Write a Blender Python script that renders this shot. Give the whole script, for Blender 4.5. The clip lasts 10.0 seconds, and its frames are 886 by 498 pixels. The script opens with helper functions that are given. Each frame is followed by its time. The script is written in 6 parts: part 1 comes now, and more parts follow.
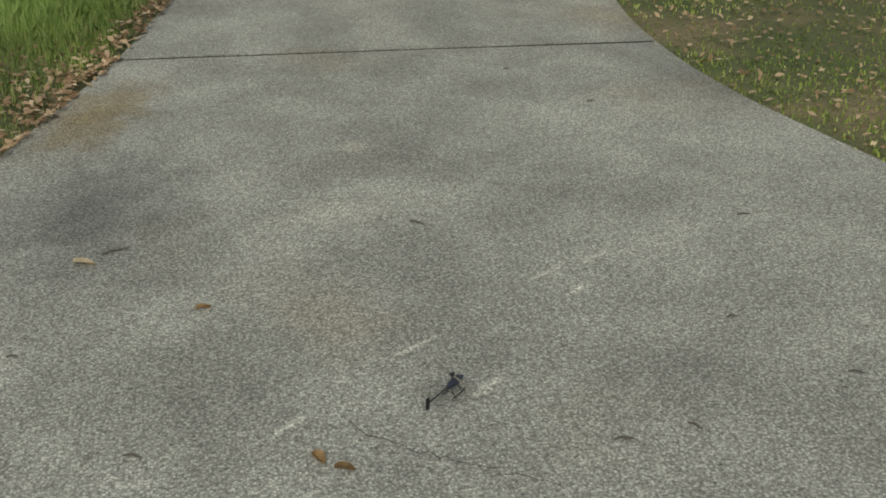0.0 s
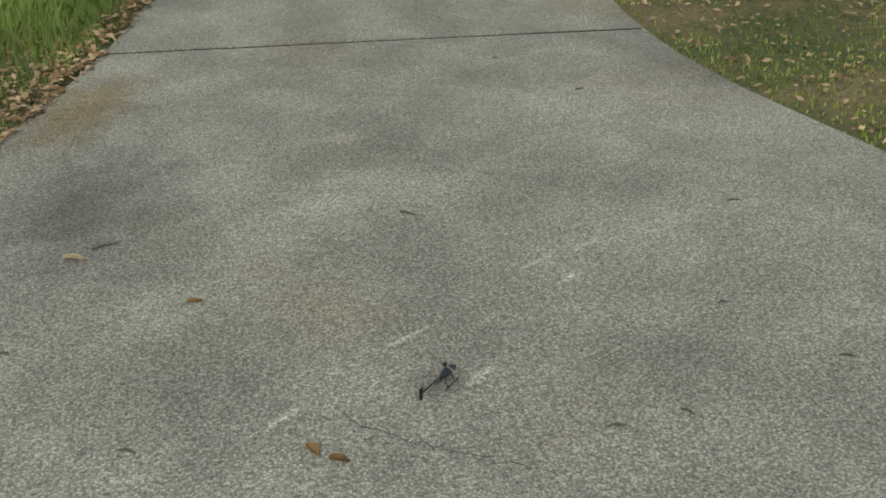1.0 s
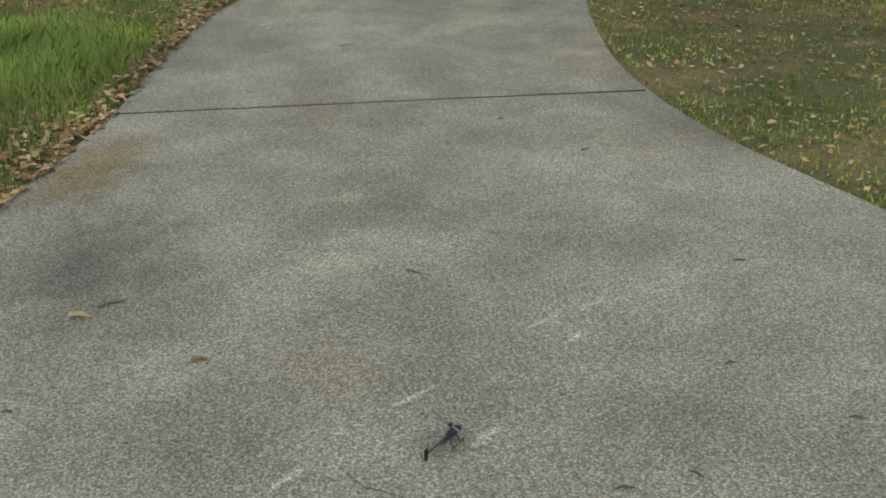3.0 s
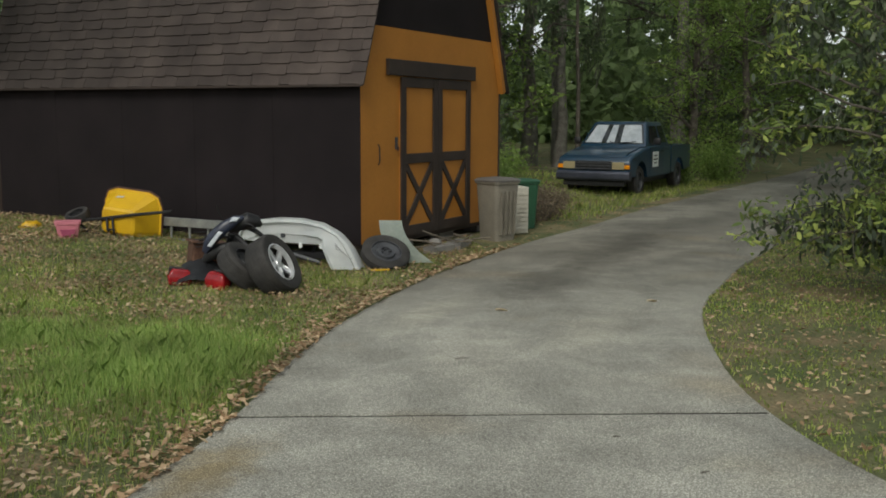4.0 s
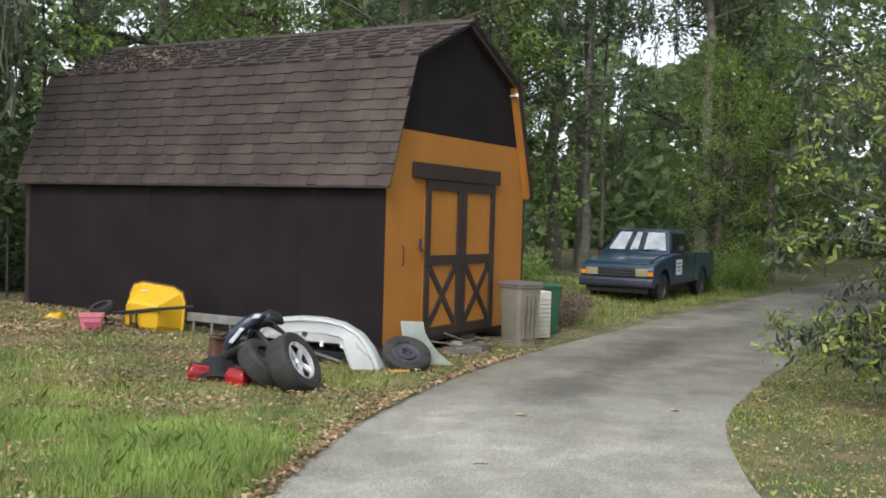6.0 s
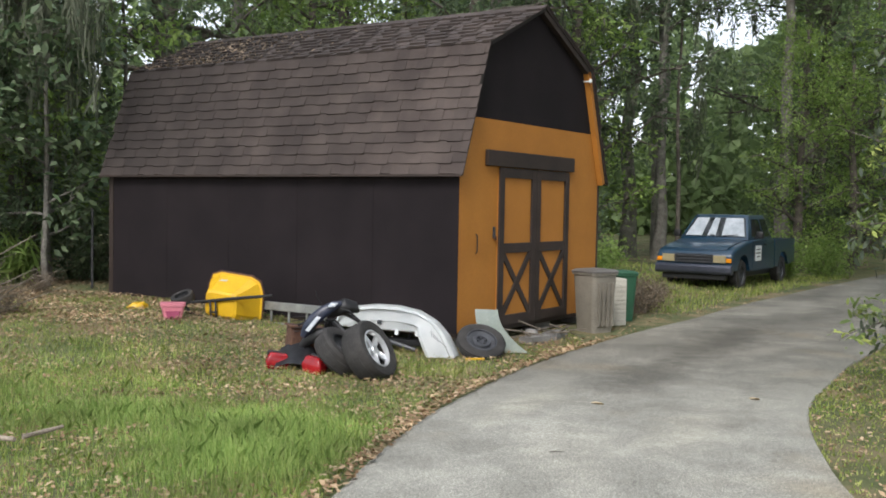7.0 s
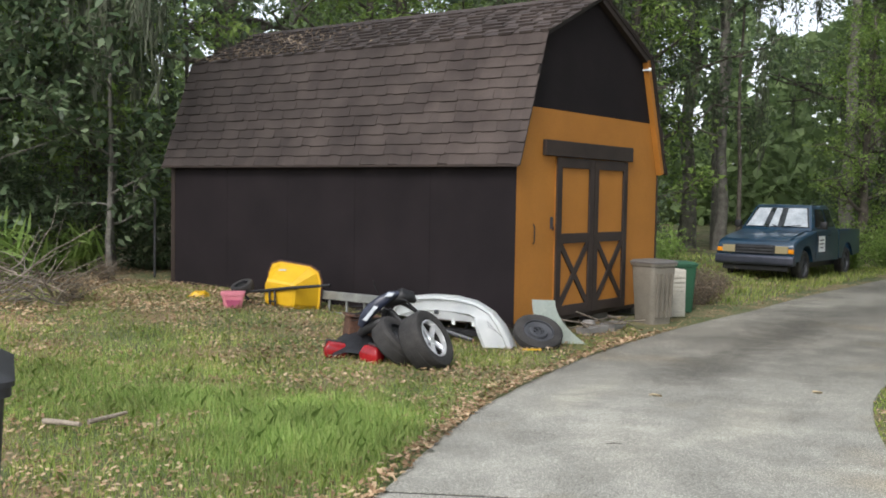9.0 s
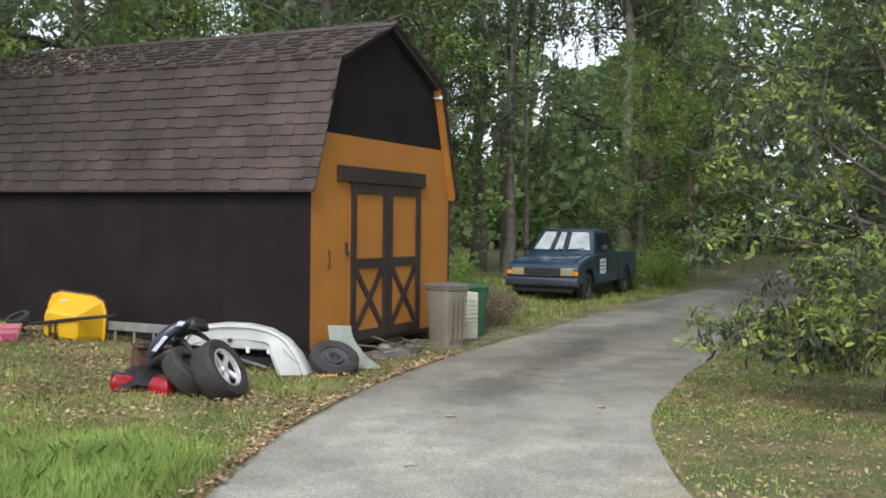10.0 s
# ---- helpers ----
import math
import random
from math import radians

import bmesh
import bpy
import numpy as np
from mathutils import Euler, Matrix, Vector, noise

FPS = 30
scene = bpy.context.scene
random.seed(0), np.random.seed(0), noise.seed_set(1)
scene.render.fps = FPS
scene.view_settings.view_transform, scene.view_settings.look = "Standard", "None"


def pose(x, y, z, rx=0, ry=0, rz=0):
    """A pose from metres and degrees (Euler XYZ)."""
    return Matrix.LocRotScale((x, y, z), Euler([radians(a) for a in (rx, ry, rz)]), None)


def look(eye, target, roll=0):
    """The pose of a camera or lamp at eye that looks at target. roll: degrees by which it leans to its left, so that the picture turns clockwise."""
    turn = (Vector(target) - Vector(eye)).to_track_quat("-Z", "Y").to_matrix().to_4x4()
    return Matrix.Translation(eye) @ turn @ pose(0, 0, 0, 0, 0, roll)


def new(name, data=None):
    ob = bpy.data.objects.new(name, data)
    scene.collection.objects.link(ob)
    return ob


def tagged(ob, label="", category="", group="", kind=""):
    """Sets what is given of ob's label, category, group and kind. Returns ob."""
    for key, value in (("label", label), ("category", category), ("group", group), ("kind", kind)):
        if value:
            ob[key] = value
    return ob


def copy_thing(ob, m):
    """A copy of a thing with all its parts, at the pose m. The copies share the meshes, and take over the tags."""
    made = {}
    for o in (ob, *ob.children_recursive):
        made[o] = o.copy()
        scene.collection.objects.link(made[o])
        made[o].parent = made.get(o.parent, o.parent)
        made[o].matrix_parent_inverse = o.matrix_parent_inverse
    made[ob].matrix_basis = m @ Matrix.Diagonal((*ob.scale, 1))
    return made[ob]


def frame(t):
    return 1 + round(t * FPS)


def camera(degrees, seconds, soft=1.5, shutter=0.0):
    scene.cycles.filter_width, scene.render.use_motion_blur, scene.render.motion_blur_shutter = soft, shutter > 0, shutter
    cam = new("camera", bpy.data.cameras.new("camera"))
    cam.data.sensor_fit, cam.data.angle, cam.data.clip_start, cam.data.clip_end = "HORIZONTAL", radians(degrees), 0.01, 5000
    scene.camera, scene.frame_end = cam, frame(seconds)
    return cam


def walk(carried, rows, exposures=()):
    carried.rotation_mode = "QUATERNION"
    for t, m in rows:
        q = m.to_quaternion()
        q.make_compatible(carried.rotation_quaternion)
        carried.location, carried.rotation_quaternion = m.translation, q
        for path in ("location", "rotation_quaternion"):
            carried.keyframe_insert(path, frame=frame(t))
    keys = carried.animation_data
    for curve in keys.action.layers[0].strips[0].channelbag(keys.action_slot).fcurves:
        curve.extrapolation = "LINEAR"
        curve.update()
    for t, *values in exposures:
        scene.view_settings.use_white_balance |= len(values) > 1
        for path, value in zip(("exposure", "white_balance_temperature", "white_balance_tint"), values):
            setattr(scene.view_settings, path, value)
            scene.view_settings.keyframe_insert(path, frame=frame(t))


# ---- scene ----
cam = camera(47.1, 10.0, soft=1.8)
ROWS = [
    (0, pose(0, 0, 1.6, 62.30, -0.56, -13.12)),
    (0.5, pose(0, 0, 1.6, 61.79, 0.08, -13.61)),
    (1, pose(0, 0, 1.6, 61.75, -0.04, -13.97)),
    (1.5, pose(0, 0, 1.6, 61.39, -0.23, -13.63)),
    (2, pose(0, 0, 1.6, 61.09, -0.19, -13.81)),
    (2.2, pose(0, 0, 1.6, 60.90, -0.13, -13.63)),
    (2.475, pose(0, 0, 1.6, 61.25, -0.12, -13.73)),
    (2.75, pose(0, 0, 1.6, 62.70, -0.10, -13.80)),
    (3.025, pose(0, 0, 1.6, 65.50, -0.08, -13.50)),
    (3.3, pose(0, 0, 1.6, 69.82, -0.07, -12.58)),
    (3.5, pose(0, 0, 1.6, 73.58, -0.36, -11.58)),
    (4, pose(0, 0, 1.6, 82.59, -0.27, -6.91)),
    (4.5, pose(0, 0, 1.6, 83.66, -1.44, -4.42)),
    (5, pose(0, 0, 1.6, 86.06, -3.07, -4.77)),
    (5.2, pose(0, 0, 1.6, 87.83, -3.05, -4.06)),
    (5.75, pose(0, 0, 1.6, 88.50, -2.20, -5.00)),
    (6.3, pose(0, 0, 1.6, 87.81, -1.34, -5.72)),
    (6.5, pose(0, 0, 1.6, 87.51, -1.27, -4.79)),
    (7, pose(0, 0, 1.6, 87.55, -1.03, -1.40)),
    (7.5, pose(0, 0, 1.6, 88.36, -1.33, 0.06)),
    (8, pose(0, 0, 1.6, 88.37, -1.04, 0.82)),
    (8.5, pose(0, 0, 1.6, 87.73, -1.08, 2.12)),
    (9, pose(0, 0, 1.6, 86.94, -0.99, 1.81)),
    (9.5, pose(0, 0, 1.6, 87.07, -0.52, -0.20)),
    (10, pose(0, 0, 1.6, 88.55, -0.79, -9.71)),
]
walk(cam, ROWS, [(0, -0.43, 6380, 4), (2.2, -0.43, 6380, 4), (4.0, -0.3, 6380, 5), (5.2, 0.2, 6200, 8), (6.3, 0.55, 6050, 12), (10, 0.55, 6050, 12)])

# ---- world, sun, exposure ----
world = bpy.data.worlds.new("world")
scene.world = world
world.use_nodes = True
wn = world.node_tree
sky = wn.nodes.new("ShaderNodeTexSky")
sky.sky_type, sky.sun_disc = "NISHITA", False
sky.sun_elevation, sky.sun_rotation = radians(43), radians(200)
sky.air_density, sky.dust_density, sky.ozone_density = 1.0, 4.0, 1.0
wn.nodes["Background"].inputs[1].default_value = 0.13
cloud = wn.nodes.new("ShaderNodeMix")      # a thin even overcast over the sky
cloud.data_type = "RGBA"
cloud.inputs[0].default_value = 0.6
cloud.inputs[7].default_value = (9.4, 9.5, 9.5, 1)
wn.links.new(sky.outputs[0], cloud.inputs[6])
wn.links.new(cloud.outputs[2], wn.nodes["Background"].inputs[0])
sun_data = bpy.data.lights.new("sun", "SUN")
sun_data.energy, sun_data.angle, sun_data.color = 1.7, radians(20), (1.0, 0.95, 0.87)
sun = new("sun", sun_data)
sun.matrix_world = look((-7, -19, 19), (0, 0, 0))
scene.view_settings.exposure = 0.0

# ---- materials ----


def shader(name, a, b, scale=6.0, fine=60.0, rough=0.7, bump=0.15, metal=0.0, c=None, coords="Object", detail=6.0, fine_amount=0.35, dist=0.01):
    """A surface whose colour wanders between a and b at a large scale, with a fine grain and relief."""
    m = bpy.data.materials.new(name)
    m.use_nodes = True
    n, l = m.node_tree.nodes, m.node_tree.links
    p = n["Principled BSDF"]
    tc = n.new("ShaderNodeTexCoord")
    big = n.new("ShaderNodeTexNoise")
    big.inputs["Scale"].default_value, big.inputs["Detail"].default_value = scale, detail
    small = n.new("ShaderNodeTexNoise")
    small.inputs["Scale"].default_value, small.inputs["Detail"].default_value = fine, 4.0
    l.new(tc.outputs[coords], big.inputs["Vector"])
    l.new(tc.outputs[coords], small.inputs["Vector"])
    ramp = n.new("ShaderNodeValToRGB")
    ramp.color_ramp.elements[0].position, ramp.color_ramp.elements[1].position = 0.32, 0.68
    ramp.color_ramp.elements[0].color, ramp.color_ramp.elements[1].color = (*a, 1), (*b, 1)
    if c:
        e = ramp.color_ramp.elements.new(0.5)
        e.color = (*c, 1)
    l.new(big.outputs["Fac"], ramp.inputs[0])
    mix = n.new("ShaderNodeMix")
    mix.data_type, mix.blend_type = "RGBA", "OVERLAY"
    mix.inputs[0].default_value = fine_amount
    l.new(ramp.outputs[0], mix.inputs[6])
    l.new(small.outputs["Fac"], mix.inputs[7])
    l.new(mix.outputs[2], p.inputs["Base Color"])
    bm_ = n.new("ShaderNodeBump")
    bm_.inputs["Strength"].default_value, bm_.inputs["Distance"].default_value = bump, dist
    l.new(small.outputs["Fac"], bm_.inputs["Height"])
    l.new(bm_.outputs[0], p.inputs["Normal"])
    p.inputs["Roughness"].default_value, p.inputs["Metallic"].default_value = rough, metal
    return m


def vary(m, amount=0.35, source="Random Per Island"):
    """Lets each loose piece (or each object) of a material differ in brightness."""
    n, l = m.node_tree.nodes, m.node_tree.links
    p = n["Principled BSDF"]
    old = p.inputs["Base Color"].links[0].from_socket
    if source == "Random Per Island":
        src = n.new("ShaderNodeNewGeometry").outputs[source]
    else:
        src = n.new("ShaderNodeObjectInfo").outputs["Random"]
    mr = n.new("ShaderNodeMapRange")
    mr.inputs[3].default_value, mr.inputs[4].default_value = 1 - amount, 1 + amount
    l.new(src, mr.inputs[0])
    hsv = n.new("ShaderNodeHueSaturation")
    l.new(mr.outputs[0], hsv.inputs["Value"])
    l.new(old, hsv.inputs["Color"])
    l.new(hsv.outputs[0], p.inputs["Base Color"])
    return m


def leafy(name, a, b, c, gloss=0.6, through_light=0.5):
    """Foliage: every leaf has a colour of its own between a, b and c; light shines through."""
    m = bpy.data.materials.new(name)
    m.use_nodes = True
    n, l = m.node_tree.nodes, m.node_tree.links
    p = n["Principled BSDF"]
    geo = n.new("ShaderNodeNewGeometry")
    ramp = n.new("ShaderNodeValToRGB")
    el = ramp.color_ramp.elements
    el[0].color, el[1].color = (*a, 1), (*c, 1)
    el.new(0.55).color = (*b, 1)
    l.new(geo.outputs["Random Per Island"], ramp.inputs[0])
    noi = n.new("ShaderNodeTexNoise")
    noi.inputs["Scale"].default_value = 1.3
    tc = n.new("ShaderNodeTexCoord")
    l.new(tc.outputs["Object"], noi.inputs["Vector"])
    mr = n.new("ShaderNodeMapRange")
    mr.inputs[1].default_value, mr.inputs[2].default_value = 0.3, 0.7
    mr.inputs[3].default_value, mr.inputs[4].default_value = 0.7, 1.3
    l.new(noi.outputs["Fac"], mr.inputs[0])
    hsv = n.new("ShaderNodeHueSaturation")
    l.new(mr.outputs[0], hsv.inputs["Value"])
    l.new(ramp.outputs[0], hsv.inputs["Color"])
    l.new(hsv.outputs[0], p.inputs["Base Color"])
    p.inputs["Roughness"].default_value = gloss
    p.inputs["Specular IOR Level"].default_value = 0.3
    tr = n.new("ShaderNodeBsdfTranslucent")
    l.new(hsv.outputs[0], tr.inputs["Color"])
    mx = n.new("ShaderNodeMixShader")
    mx.inputs[0].default_value = through_light
    l.new(p.outputs[0], mx.inputs[1])
    l.new(tr.outputs[0], mx.inputs[2])
    l.new(mx.outputs[0], n["Material Output"].inputs["Surface"])
    return m


def concrete(name):
    """Worn exposed-aggregate concrete: pale grains, dark pits, grey and brown stains."""
    m = bpy.data.materials.new(name)
    m.use_nodes = True
    n, l = m.node_tree.nodes, m.node_tree.links
    p = n["Principled BSDF"]
    tc = n.new("ShaderNodeTexCoord")

    def noise_tex(s, d=5.0, w=0.0):
        t = n.new("ShaderNodeTexNoise")
        t.inputs["Scale"].default_value, t.inputs["Detail"].default_value = s, d
        t.inputs["Distortion"].default_value = w
        l.new(tc.outputs["Object"], t.inputs["Vector"])
        return t.outputs["Fac"]

    def ramp(src, p0, c0, p1, c1):
        r = n.new("ShaderNodeValToRGB")
        e = r.color_ramp.elements
        e[0].position, e[1].position = p0, p1
        e[0].color, e[1].color = (*c0, 1), (*c1, 1)
        l.new(src, r.inputs[0])
        return r.outputs[0]

    def blend(kind, f, a_, b_):
        x = n.new("ShaderNodeMix")
        x.data_type, x.blend_type = "RGBA", kind
        if isinstance(f, float):
            x.inputs[0].default_value = f
        else:
            l.new(f, x.inputs[0])
        l.new(a_, x.inputs[6])
        l.new(b_, x.inputs[7])
        return x.outputs[2]

    base = ramp(noise_tex(0.8, 8.0, 0.6), 0.34, (0.325, 0.318, 0.282), 0.68, (0.445, 0.437, 0.388))
    patch = ramp(noise_tex(2.6, 6.0, 0.3), 0.36, (0.76, 0.76, 0.75), 0.64, (1.10, 1.10, 1.09))
    col = blend("MULTIPLY", 0.75, base, patch)
    vor = n.new("ShaderNodeTexVoronoi")
    vor.inputs["Scale"].default_value = 140.0
    l.new(tc.outputs["Object"], vor.inputs["Vector"])
    rnd = n.new("ShaderNodeSeparateColor")
    l.new(vor.outputs["Color"], rnd.inputs[0])
    grain = ramp(rnd.outputs[0], 0.40, (0.80, 0.80, 0.79), 0.97, (1.60, 1.59, 1.55))
    col = blend("MULTIPLY", 0.72, col, grain)
    grain2 = ramp(noise_tex(120.0, 5.0), 0.34, (0.50, 0.50, 0.49), 0.60, (1.2, 1.2, 1.19))
    col = blend("MULTIPLY", 0.55, col, grain2)
    pits = ramp(vor.outputs["Distance"], 0.38, (1.06, 1.06, 1.06), 0.66, (0.50, 0.49, 0.47))
    col = blend("MULTIPLY", 0.75, col, pits)
    fine_pits = ramp(noise_tex(80.0, 6.0), 0.35, (0.28, 0.275, 0.265), 0.44, (1.0, 1.0, 1.0))
    col = blend("MULTIPLY", 0.55, col, fine_pits)
    brown = ramp(noise_tex(0.55, 4.0), 0.56, (1, 1, 1), 0.72, (1.0, 0.88, 0.72))
    col = blend("MULTIPLY", 0.8, col, brown)
    # dark tyre grime drawn out along the bend
    mp = n.new("ShaderNodeMapping")
    mp.vector_type = "TEXTURE"
    mp.inputs["Rotation"].default_value = (0, 0, radians(57))
    mp.inputs["Scale"].default_value = (4.0, 1.6, 1.0)
    l.new(tc.outputs["Object"], mp.inputs["Vector"])
    gr_ = n.new("ShaderNodeTexNoise")
    gr_.inputs["Scale"].default_value, gr_.inputs["Detail"].default_value = 1.1, 5.0
    l.new(mp.outputs[0], gr_.inputs["Vector"])
    sep = n.new("ShaderNodeSeparateXYZ")
    l.new(tc.outputs["Object"], sep.inputs[0])
    zone = n.new("ShaderNodeMapRange")
    zone.inputs[1].default_value, zone.inputs[2].default_value = 7.5, 11.5
    l.new(sep.outputs[1], zone.inputs[0])
    amt = n.new("ShaderNodeMath")
    amt.operation = "MULTIPLY"
    l.new(zone.outputs[0], amt.inputs[0])
    amt.inputs[1].default_value = 0.95
    grime = ramp(gr_.outputs["Fac"], 0.36, (0.40, 0.385, 0.36), 0.66, (0.88, 0.86, 0.83))
    col = blend("MULTIPLY", amt.outputs[0], col, grime)
    # single stains, scuffs and patches: centre, turn, half length, half width, tint
    wob = noise_tex(7.0, 4.0)

    def spot(cx, cy, turn, lx, ly, tint, strength, col_in):
        mpn = n.new("ShaderNodeMapping")
        mpn.vector_type = "TEXTURE"
        mpn.inputs["Location"].default_value = (cx, cy, 0)
        mpn.inputs["Rotation"].default_value = (0, 0, radians(turn))
        mpn.inputs["Scale"].default_value = (lx, ly, 1000.0)
        l.new(tc.outputs["Object"], mpn.inputs["Vector"])
        ln_ = n.new("ShaderNodeVectorMath")
        ln_.operation = "LENGTH"
        l.new(mpn.outputs[0], ln_.inputs[0])
        ad = n.new("ShaderNodeMath")
        ad.operation = "ADD"
        l.new(ln_.outputs["Value"], ad.inputs[0])
        l.new(wob, ad.inputs[1])
        mr_ = n.new("ShaderNodeMapRange")
        mr_.interpolation_type = "SMOOTHSTEP"
        mr_.inputs[1].default_value, mr_.inputs[2].default_value = 0.55, 1.5
        mr_.inputs[3].default_value, mr_.inputs[4].default_value = strength, 0.0
        l.new(ad.outputs[0], mr_.inputs[0])
        rgb = n.new("ShaderNodeRGB")
        rgb.outputs[0].default_value = (*tint, 1)
        return blend("MULTIPLY", mr_.outputs[0], col_in, rgb.outputs[0])

    soft_patches = [
        (-0.52, 4.55, 72, 0.7, 0.30, (0.78, 0.64, 0.42), 0.95),
        (-0.48, 3.5, 78, 0.8, 0.50, (0.56, 0.57, 0.58), 0.95),
        (-0.2, 2.4, 20, 0.7, 0.4, (0.72, 0.72, 0.71), 0.8),
        (0.5, 3.75, 10, 0.5, 0.25, (0.78, 0.77, 0.76), 0.8),
        (0.38, 3.33, -4, 0.30, 0.16, (1.35, 1.34, 1.30), 0.8),
        (0.56, 3.94, 0, 0.11, 0.09, (1.5, 1.45, 1.36), 0.8),
        # neutral grey darker oval centred under the toy helicopter
        (0.535, 2.15, 0, 0.15, 0.10, (0.66, 0.66, 0.66), 0.8),
        (0.50, 2.40, 30, 0.13, 0.018, (2.0, 2.0, 1.95), 0.85)]
    scuffs = [
        (0.64, 2.16, 40, 0.11, 0.022, (1.9, 1.9, 1.85), 0.8),
        (1.066, 2.61, 32, 0.085, 0.018, (1.9, 1.9, 1.85), 0.85),
        (0.985, 2.73, 28, 0.12, 0.016, (1.7, 1.7, 1.66), 0.8),
        (1.18, 2.80, 30, 0.11, 0.016, (1.6, 1.6, 1.56), 0.8),
        (0.108, 2.104, 35, 0.09, 0.020, (2.1, 2.1, 2.05), 0.85),
        (0.72, 2.42, 34, 0.10, 0.014, (1.6, 1.6, 1.56), 0.7),
        (1.9, 4.4, 20, 0.3, 0.16, (1.25, 1.22, 1.15), 0.8),
        (2.0, 7.3, 60, 1.2, 0.45, (1.35, 1.33, 1.28), 0.7)]
    bend_stains = [
        (0.9, 8.2, 62, 1.3, 0.3, (1.3, 1.28, 1.22), 0.7),
        (2.35, 9.9, 60, 2.4, 0.5, (0.55, 0.54, 0.52), 0.9),
        (3.7, 12.2, 58, 2.6, 0.7, (0.5, 0.49, 0.47), 0.9),
        (1.0, 6.6, 80, 1.4, 0.5, (1.22, 1.21, 1.19), 0.8),
        (1.9, 5.9, 10, 0.6, 0.3, (1.2, 1.19, 1.17), 0.7)]
    for cx, cy, turn, lx, ly, tint, strength in soft_patches + scuffs + bend_stains:
        col = spot(cx, cy, turn, lx, ly, tint, strength, col)
    l.new(col, p.inputs["Base Color"])
    p.inputs["Roughness"].default_value = 0.88
    b1 = n.new("ShaderNodeBump")
    b1.inputs["Strength"].default_value, b1.inputs["Distance"].default_value = 0.5, 0.004
    l.new(vor.outputs["Distance"], b1.inputs["Height"])
    l.new(b1.outputs[0], p.inputs["Normal"])
    return m


def soil(name):
    """Earth with thatch, brown litter and mossy green."""
    m = shader(name, (0.075, 0.10, 0.03), (0.24, 0.18, 0.10), 1.4, 45.0, 0.95, 0.8, c=(0.12, 0.125, 0.05), fine_amount=0.8, dist=0.03)
    return m


def glassy(name, tint, rough=0.05):
    m = bpy.data.materials.new(name)
    m.use_nodes = True
    p = m.node_tree.nodes["Principled BSDF"]
    p.inputs["Base Color"].default_value = (*tint, 1)
    p.inputs["Roughness"].default_value = rough
    p.inputs["Coat Weight"].default_value = 0.6
    return m


M_CONCRETE = concrete("aggregate_concrete")
M_SOIL = soil("lawn_soil")
M_ROAD = shader("pale_road", (0.6, 0.59, 0.57), (0.75, 0.74, 0.71), 0.5, 40, 0.9, 0.2)
M_BROWN = shader("brown_siding", (0.0100, 0.0074, 0.0084), (0.0155, 0.0115, 0.0128), 1.6, 90, 0.9, 0.25, fine_amount=0.3, dist=0.002)
M_TRIM = shader("brown_trim", (0.022, 0.014, 0.010), (0.036, 0.023, 0.017), 3.0, 70, 0.7, 0.3, fine_amount=0.4, dist=0.002)
M_ORANGE = shader("orange_siding", (0.36, 0.145, 0.016), (0.43, 0.178, 0.022), 1.5, 80, 0.72, 0.25, fine_amount=0.22, dist=0.002)
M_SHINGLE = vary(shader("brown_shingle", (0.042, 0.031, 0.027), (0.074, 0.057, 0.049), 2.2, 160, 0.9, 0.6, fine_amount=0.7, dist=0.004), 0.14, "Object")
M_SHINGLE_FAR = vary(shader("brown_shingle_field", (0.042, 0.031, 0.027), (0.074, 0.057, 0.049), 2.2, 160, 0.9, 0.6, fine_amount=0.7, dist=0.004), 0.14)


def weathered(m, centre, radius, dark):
    """Dark algae and dirt, with tree shade painted in, spreading raggedly over a roof from one place."""
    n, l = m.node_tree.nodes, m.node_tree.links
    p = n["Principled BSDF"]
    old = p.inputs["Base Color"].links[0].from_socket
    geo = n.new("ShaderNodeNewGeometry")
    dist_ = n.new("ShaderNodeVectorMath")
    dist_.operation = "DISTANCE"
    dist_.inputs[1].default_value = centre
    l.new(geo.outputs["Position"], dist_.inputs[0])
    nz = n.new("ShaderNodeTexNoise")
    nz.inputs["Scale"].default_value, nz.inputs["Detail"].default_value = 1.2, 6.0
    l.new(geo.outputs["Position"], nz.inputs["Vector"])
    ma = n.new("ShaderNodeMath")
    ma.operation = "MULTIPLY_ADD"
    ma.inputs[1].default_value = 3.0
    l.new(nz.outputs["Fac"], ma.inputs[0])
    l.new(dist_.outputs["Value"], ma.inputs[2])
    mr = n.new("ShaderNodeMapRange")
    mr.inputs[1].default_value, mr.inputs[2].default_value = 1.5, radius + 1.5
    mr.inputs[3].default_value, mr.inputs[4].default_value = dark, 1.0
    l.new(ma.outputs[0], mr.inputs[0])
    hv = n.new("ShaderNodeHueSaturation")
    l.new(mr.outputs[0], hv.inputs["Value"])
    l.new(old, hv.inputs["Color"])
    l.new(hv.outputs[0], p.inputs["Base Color"])


